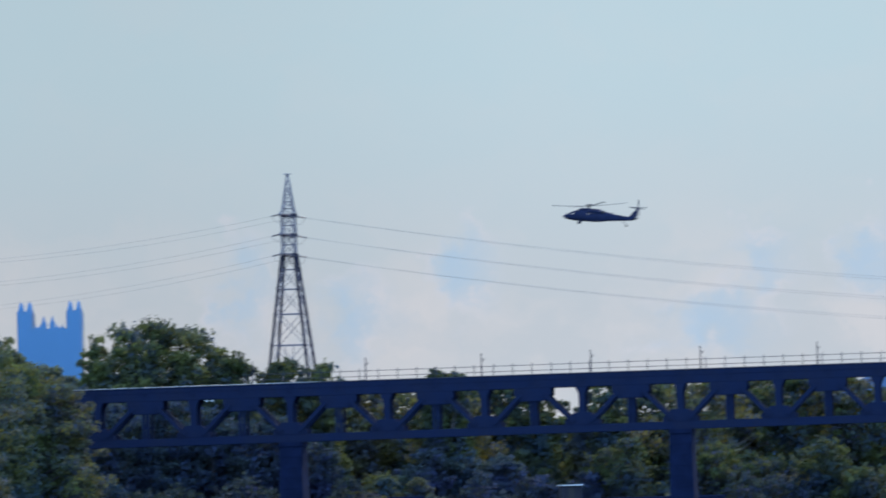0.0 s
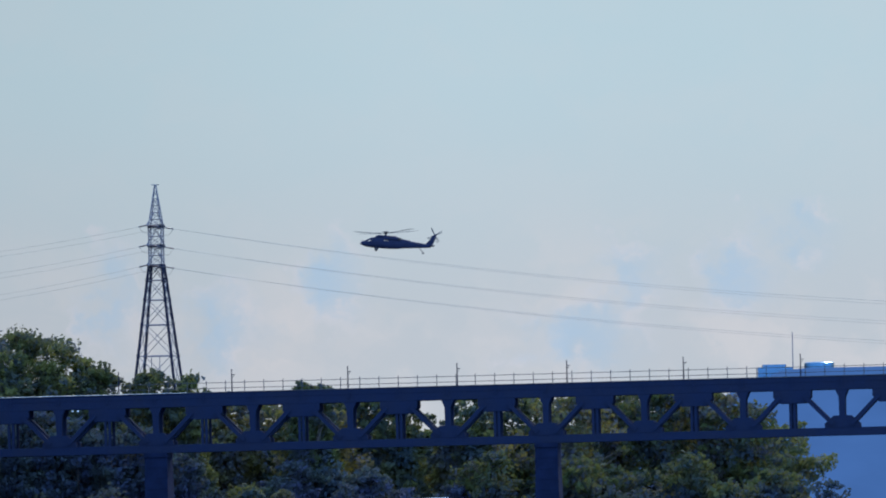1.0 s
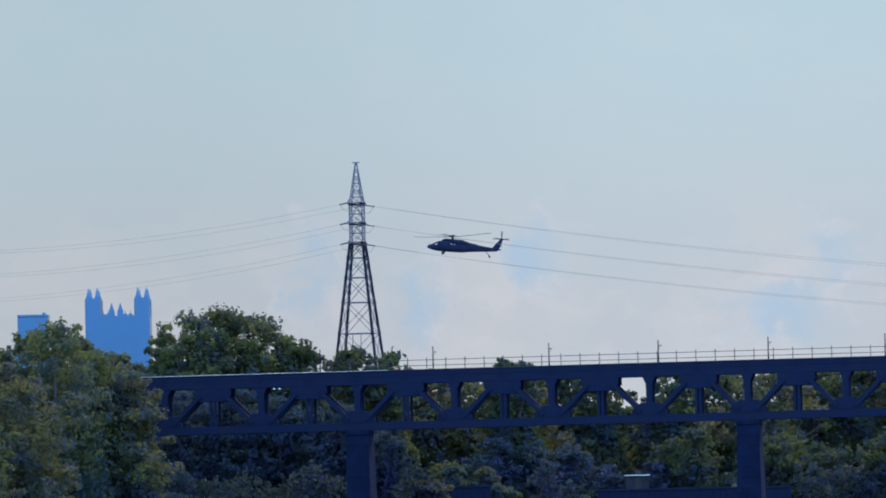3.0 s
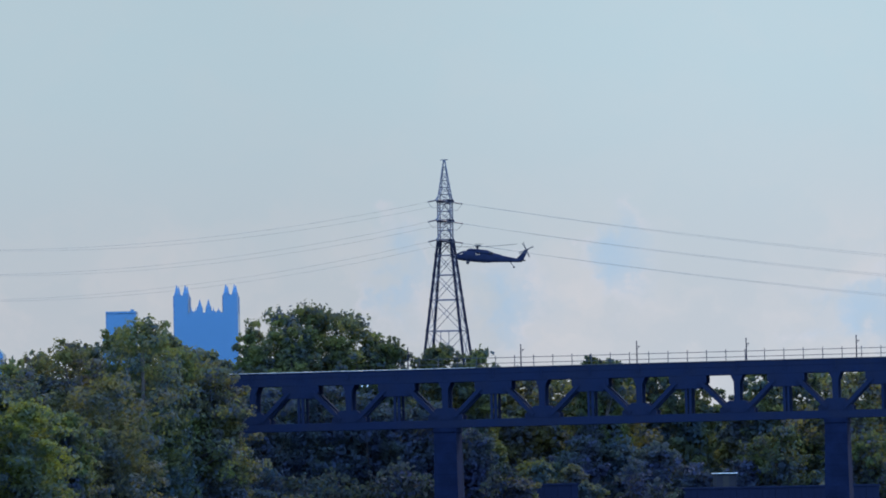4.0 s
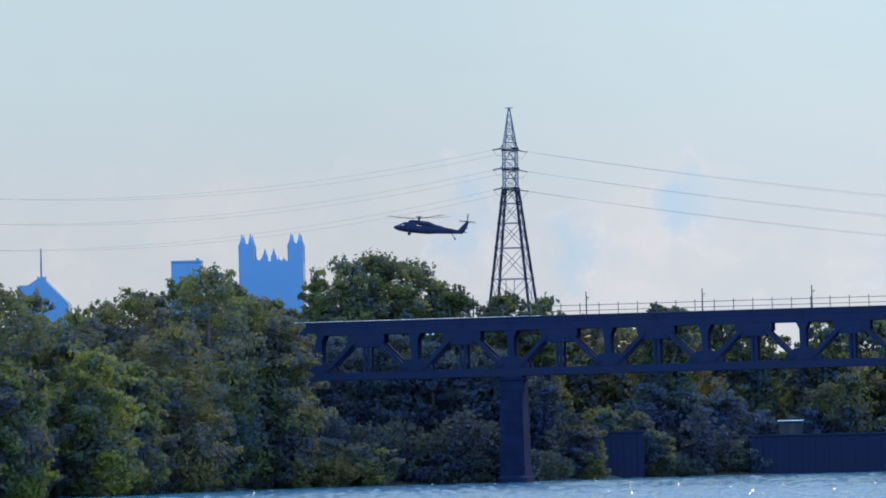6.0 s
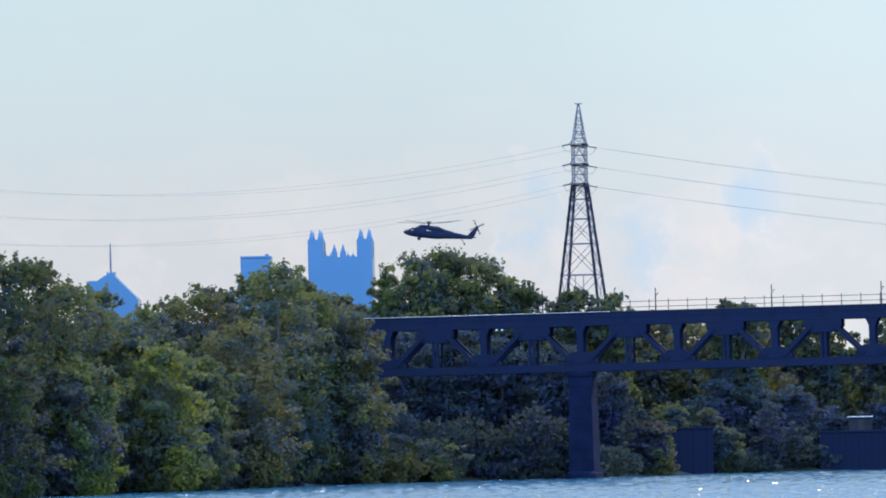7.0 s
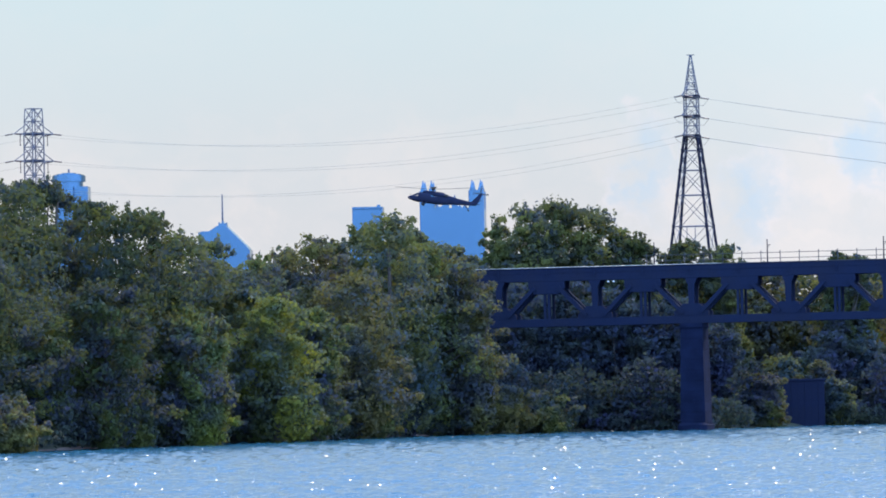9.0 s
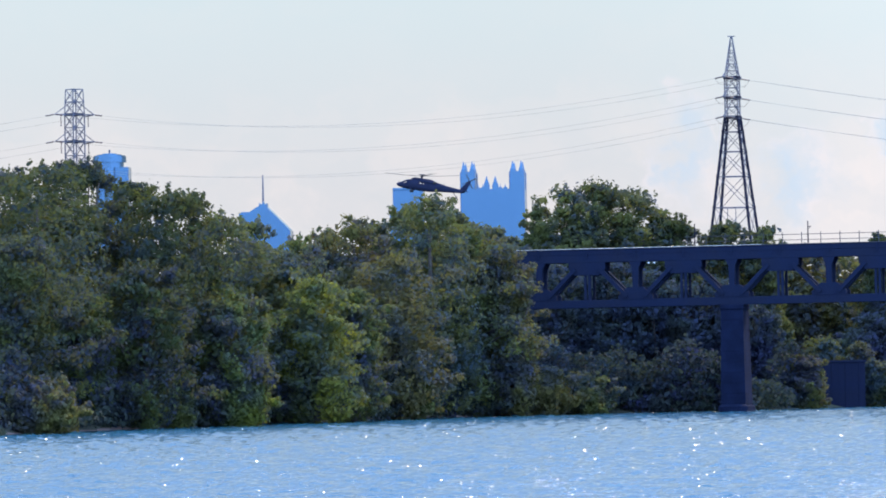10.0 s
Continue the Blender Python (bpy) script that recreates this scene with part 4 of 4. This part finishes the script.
def make_shed():
    ob = thing("quay_shed", pose(37.4, 855.5, 5.4, 0, 0, 10), "small grey shed with sunlit white roof on the quay", "shed")
    part("wall", box(-1.35, 1.35, 0.0, 2.2, -0.12, 1.75, bevel=0.03), BRICK, ob)
    part("side_panel", box(1.18, 1.38, -0.04, 0.3, -0.1, 1.74), BRICK, ob, "grey corner panel")
    for a, b in ((-1.5, -0.85), (-0.55, -0.35), (-0.2, 1.5)):
        part("roof_sheet", box(a, b, -0.35, 2.5, 1.76, 1.88, bevel=0.03), WHITE, ob, "white roof sheet")
    part("roof_beam", box(-1.5, 1.5, -0.2, 2.3, 1.70, 1.76), BRICK, ob)
    part("doorway", box(-0.5, 0.3, -0.04, 0.0, -0.05, 1.5), TYRE, ob)


make_shed()


# ------------------------------------------------------------------ helicopter
def make_helicopter():
    """Nose at x = 0, tail along +x; returns the thing and its two rotors."""
    h = thing("helicopter", pose(0, 1340, 50), "dark military utility helicopter flying in profile", "helicopter")
    secs = [(0.0, 1.22, 1.48, 0.18), (0.25, 1.05, 1.68, 0.48), (0.7, 0.88, 1.88, 0.78), (1.3, 0.74, 2.10, 0.98), (1.55, 0.70, 2.28, 1.03), (2.15, 0.64, 2.62, 1.10),
            (2.5, 0.62, 2.72, 1.14), (3.3, 0.60, 2.78, 1.18), (4.3, 0.58, 2.80, 1.18), (4.75, 0.58, 2.80, 1.18), (5.0, 0.58, 2.80, 1.18), (5.75, 0.58, 2.80, 1.18), (6.6, 0.60, 2.78, 1.16),
            (7.6, 0.66, 2.66, 1.02), (8.4, 0.80, 2.60, 0.82), (9.3, 0.90, 2.52, 0.62), (11.0, 1.06, 2.33, 0.44), (12.6, 1.20, 2.15, 0.32), (13.8, 1.30, 2.02, 0.24), (14.5, 1.40, 1.86, 0.12)]
    n = 24

    def openings(x, k):
        if 4.75 < x < 5.75 and k in (1, 10):
            return True
        return 1.55 < x < 2.15 and k in (1, 10)
    body = part("fuselage", loft(secs, n, 2.8, openings), HULL, h, smooth=True)
    part("door_frame", plate([(4.72, 1.40), (4.72, 2.40), (4.82, 2.40), (4.82, 1.40)], -1.19, -1.14), HULL, body)
    part("cabin_post", box(5.28, 5.40, -1.16, -1.08, 1.5, 2.4), HULL, body)
    part("cabin_post", box(5.28, 5.40, 1.08, 1.16, 1.5, 2.4), HULL, body)
    part("cabin_floor", box(1.4, 7.2, -0.95, 0.95, 1.05, 1.12), HULL, body)
    part("windscreen", loft([(1.0, 1.95, 2.02, 0.5), (1.5, 2.1, 2.31, 0.72), (2.1, 2.4, 2.645, 0.8)], 12, 2.4), CANOPY, body, "dark sloping cockpit glazing", True)
    part("cowling", loft([(2.9, 2.6, 2.82, 0.35), (3.1, 2.6, 3.08, 0.5), (3.7, 2.6, 3.30, 0.64), (7.2, 2.6, 3.26, 0.64), (7.9, 2.5, 3.0, 0.55), (8.6, 2.3, 2.76, 0.45), (10.2, 2.1, 2.50, 0.3)], 16, 2.6), HULL, h, "humped rotor gearbox cowling", True)
    for s in (-1, 1):
        part("engine", loft([(4.9, 2.35, 2.95, 0.28), (5.2, 2.25, 3.02, 0.36), (6.8, 2.25, 3.02, 0.36), (7.6, 2.3, 2.95, 0.28), (8.0, 2.35, 2.9, 0.24)], 14, 2.2), HULL, h, "rounded engine nacelle", True).location = (0, s * 0.82, 0)
    part("tail_fin", plate([(12.5, 1.95), (13.35, 2.05), (15.05, 4.12), (15.55, 4.12), (15.35, 3.4), (14.75, 1.75), (14.4, 1.45), (13.4, 1.4)], -0.10, 0.10), HULL, h, "swept-back tail fin")
    part("tailplane", box(14.2, 15.2, -2.2, 2.2, 1.72, 1.82, bevel=0.03), HULL, h)
    for s in (-1, 1):
        part("wheel_strut", beam(bar((2.9, s * 1.05, 1.1), (3.35, s * 1.3, 0.35), 0.16), (4.2, s * 1.05, 0.95), (3.4, s * 1.3, 0.35), 0.14), HULL, h)
        w = part("main_wheel", tube([(3.35, s * 1.3 - 0.14, 0.33), (3.35, s * 1.3 - 0.10, 0.33), (3.35, s * 1.3 + 0.10, 0.33), (3.35, s * 1.3 + 0.14, 0.33)], [0.24, 0.33, 0.33, 0.24], 18), TYRE, h, "black rubber tyre", True)
        part("wheel_hub", tube([(3.35, s * 1.3 - 0.16, 0.33), (3.35, s * 1.3 + 0.16, 0.33)], 0.12, 10), HULL, w)
    part("tail_wheel_strut", bar((12.0, 0, 1.3), (12.9, 0, 0.35), 0.13), HULL, h)
    part("tail_wheel", tube([(12.95, -0.1, 0.2), (12.95, 0.1, 0.2)], 0.2, 14), TYRE, h, "small black tail wheel", True)
    part("probe", tube([(0.7, 0.5, 1.75), (0.55, 0.5, 2.0), (0.2, 0.5, 2.02)], 0.035, 6), HULL, h)
    part("antenna", bar((9.8, 0, 2.3), (10.0, 0, 2.75), 0.05), HULL, h)
    part("exhaust_pipe", tube([(7.7, -0.95, 2.62), (8.3, -1.1, 2.72)], [0.24, 0.22], 12), TYRE, h)
    part("rotor_mast", tube([(5.1, 0, 3.1), (5.1, 0, 3.40), (5.1, 0, 3.62)], [0.32, 0.2, 0.16], 12), HULL, h)
    rotor = new("main_rotor")
    rotor.parent = h
    part("hub", tube([(0, 0, -0.15), (0, 0, 0.0), (0, 0, 0.2)], [0.3, 0.42, 0.2], 14), BLADE, rotor, "bulky rotor hub")
    part("absorber_disc", tube([(0, 0, 0.2), (0, 0, 0.24), (0, 0, 0.36), (0, 0, 0.40)], [0.5, 0.72, 0.72, 0.5], 12), BLADE, rotor)
    for k in range(4):
        a = k * math.pi / 2
        bm = bmesh.new()
        st = [(0.4, 0.10, 0.02), (1.2, 0.14, 0.02), (1.6, 0.265, 0.04), (4.5, 0.265, 0.16), (7.4, 0.265, 0.34), (8.15, 0.20, 0.40)]
        rings = []
        for x, c, z in st:
            rings.append([bm.verts.new((x, -c, z - 0.035)), bm.verts.new((x, c, z - 0.035)), bm.verts.new((x, c * 0.9, z + 0.035)), bm.verts.new((x, -c * 0.9, z + 0.045))])
        for p, q in zip(rings, rings[1:]):
            for i in range(4):
                bm.faces.new((p[i], p[(i + 1) % 4], q[(i + 1) % 4], q[i]))
        bm.faces.new(rings[0][::-1])
        bm.faces.new(rings[-1])
        bm.transform(Matrix.Rotation(a, 4, "Z"))
        part("blade", bm, BLADE, rotor)
    tail = new("tail_rotor")
    tail.parent = h
    part("hub", tube([(0, -0.12, 0), (0, 0.12, 0)], 0.16, 10), BLADE, tail)
    for k in range(4):
        bm = box(0.12, 1.68, -0.03, 0.03, -0.12, 0.12, bevel=0.02)
        bm.transform(Matrix.Rotation(k * math.pi / 2, 4, "Y"))
        part("blade", bm, BLADE, tail)
    return h, rotor, tail


# seconds, nose x, nose z, nose-up degrees
FLIGHT = [(0.0, 56.1, 62.6, 5.1), (0.5, 48.9, 61.52, 4.7), (1.0, 41.8, 60.25, 4.9), (1.5, 34.6, 59.17, 5.1), (2.0, 27.7, 58.12, 5.2), (2.5, 21.0, 56.86, 5.2),
          (4.0, 1.4, 53.72, 6.1), (4.5, -5.3, 52.41, 6.3), (5.0, -11.9, 51.59, 6.5), (6.5, -30.6, 49.07, 7.1), (7.0, -36.9, 48.4, 7.3), (7.5, -42.7, 47.63, 7.5),
          (8.0, -48.4, 47.34, 7.9), (8.5, -54.0, 46.80, 8.0), (9.0, -59.8, 46.18, 8.5), (9.5, -65.5, 45.89, 8.8), (10.0, -71.0, 45.31, 9.1)]
HELI, MAIN_ROTOR, TAIL_ROTOR = make_helicopter()


def motions():
    rows = []
    for t, x, z, up in FLIGHT:
        m = pose(x, 1288 + 4.8 * t, z, 0, up, 0) @ Matrix.Translation((0, 0, -1.35))
        rows.append((t, m))
    walk(HELI, rows)
    turn = 51.6
    walk(MAIN_ROTOR, [(i / FPS, pose(5.1, 0, 3.72, 0, -6.5, 0) @ pose(0, 0, 0, 0, 0, 20 + turn * i)) for i in range(0, int(10 * FPS) + 1)])
    walk(TAIL_ROTOR, [(i / FPS, pose(15.15, 0.3, 4.0, 0, 0, 0) @ pose(0, 0, 0, 0, 68.0 * i, 0)) for i in range(0, int(10 * FPS) + 1)])


motions()
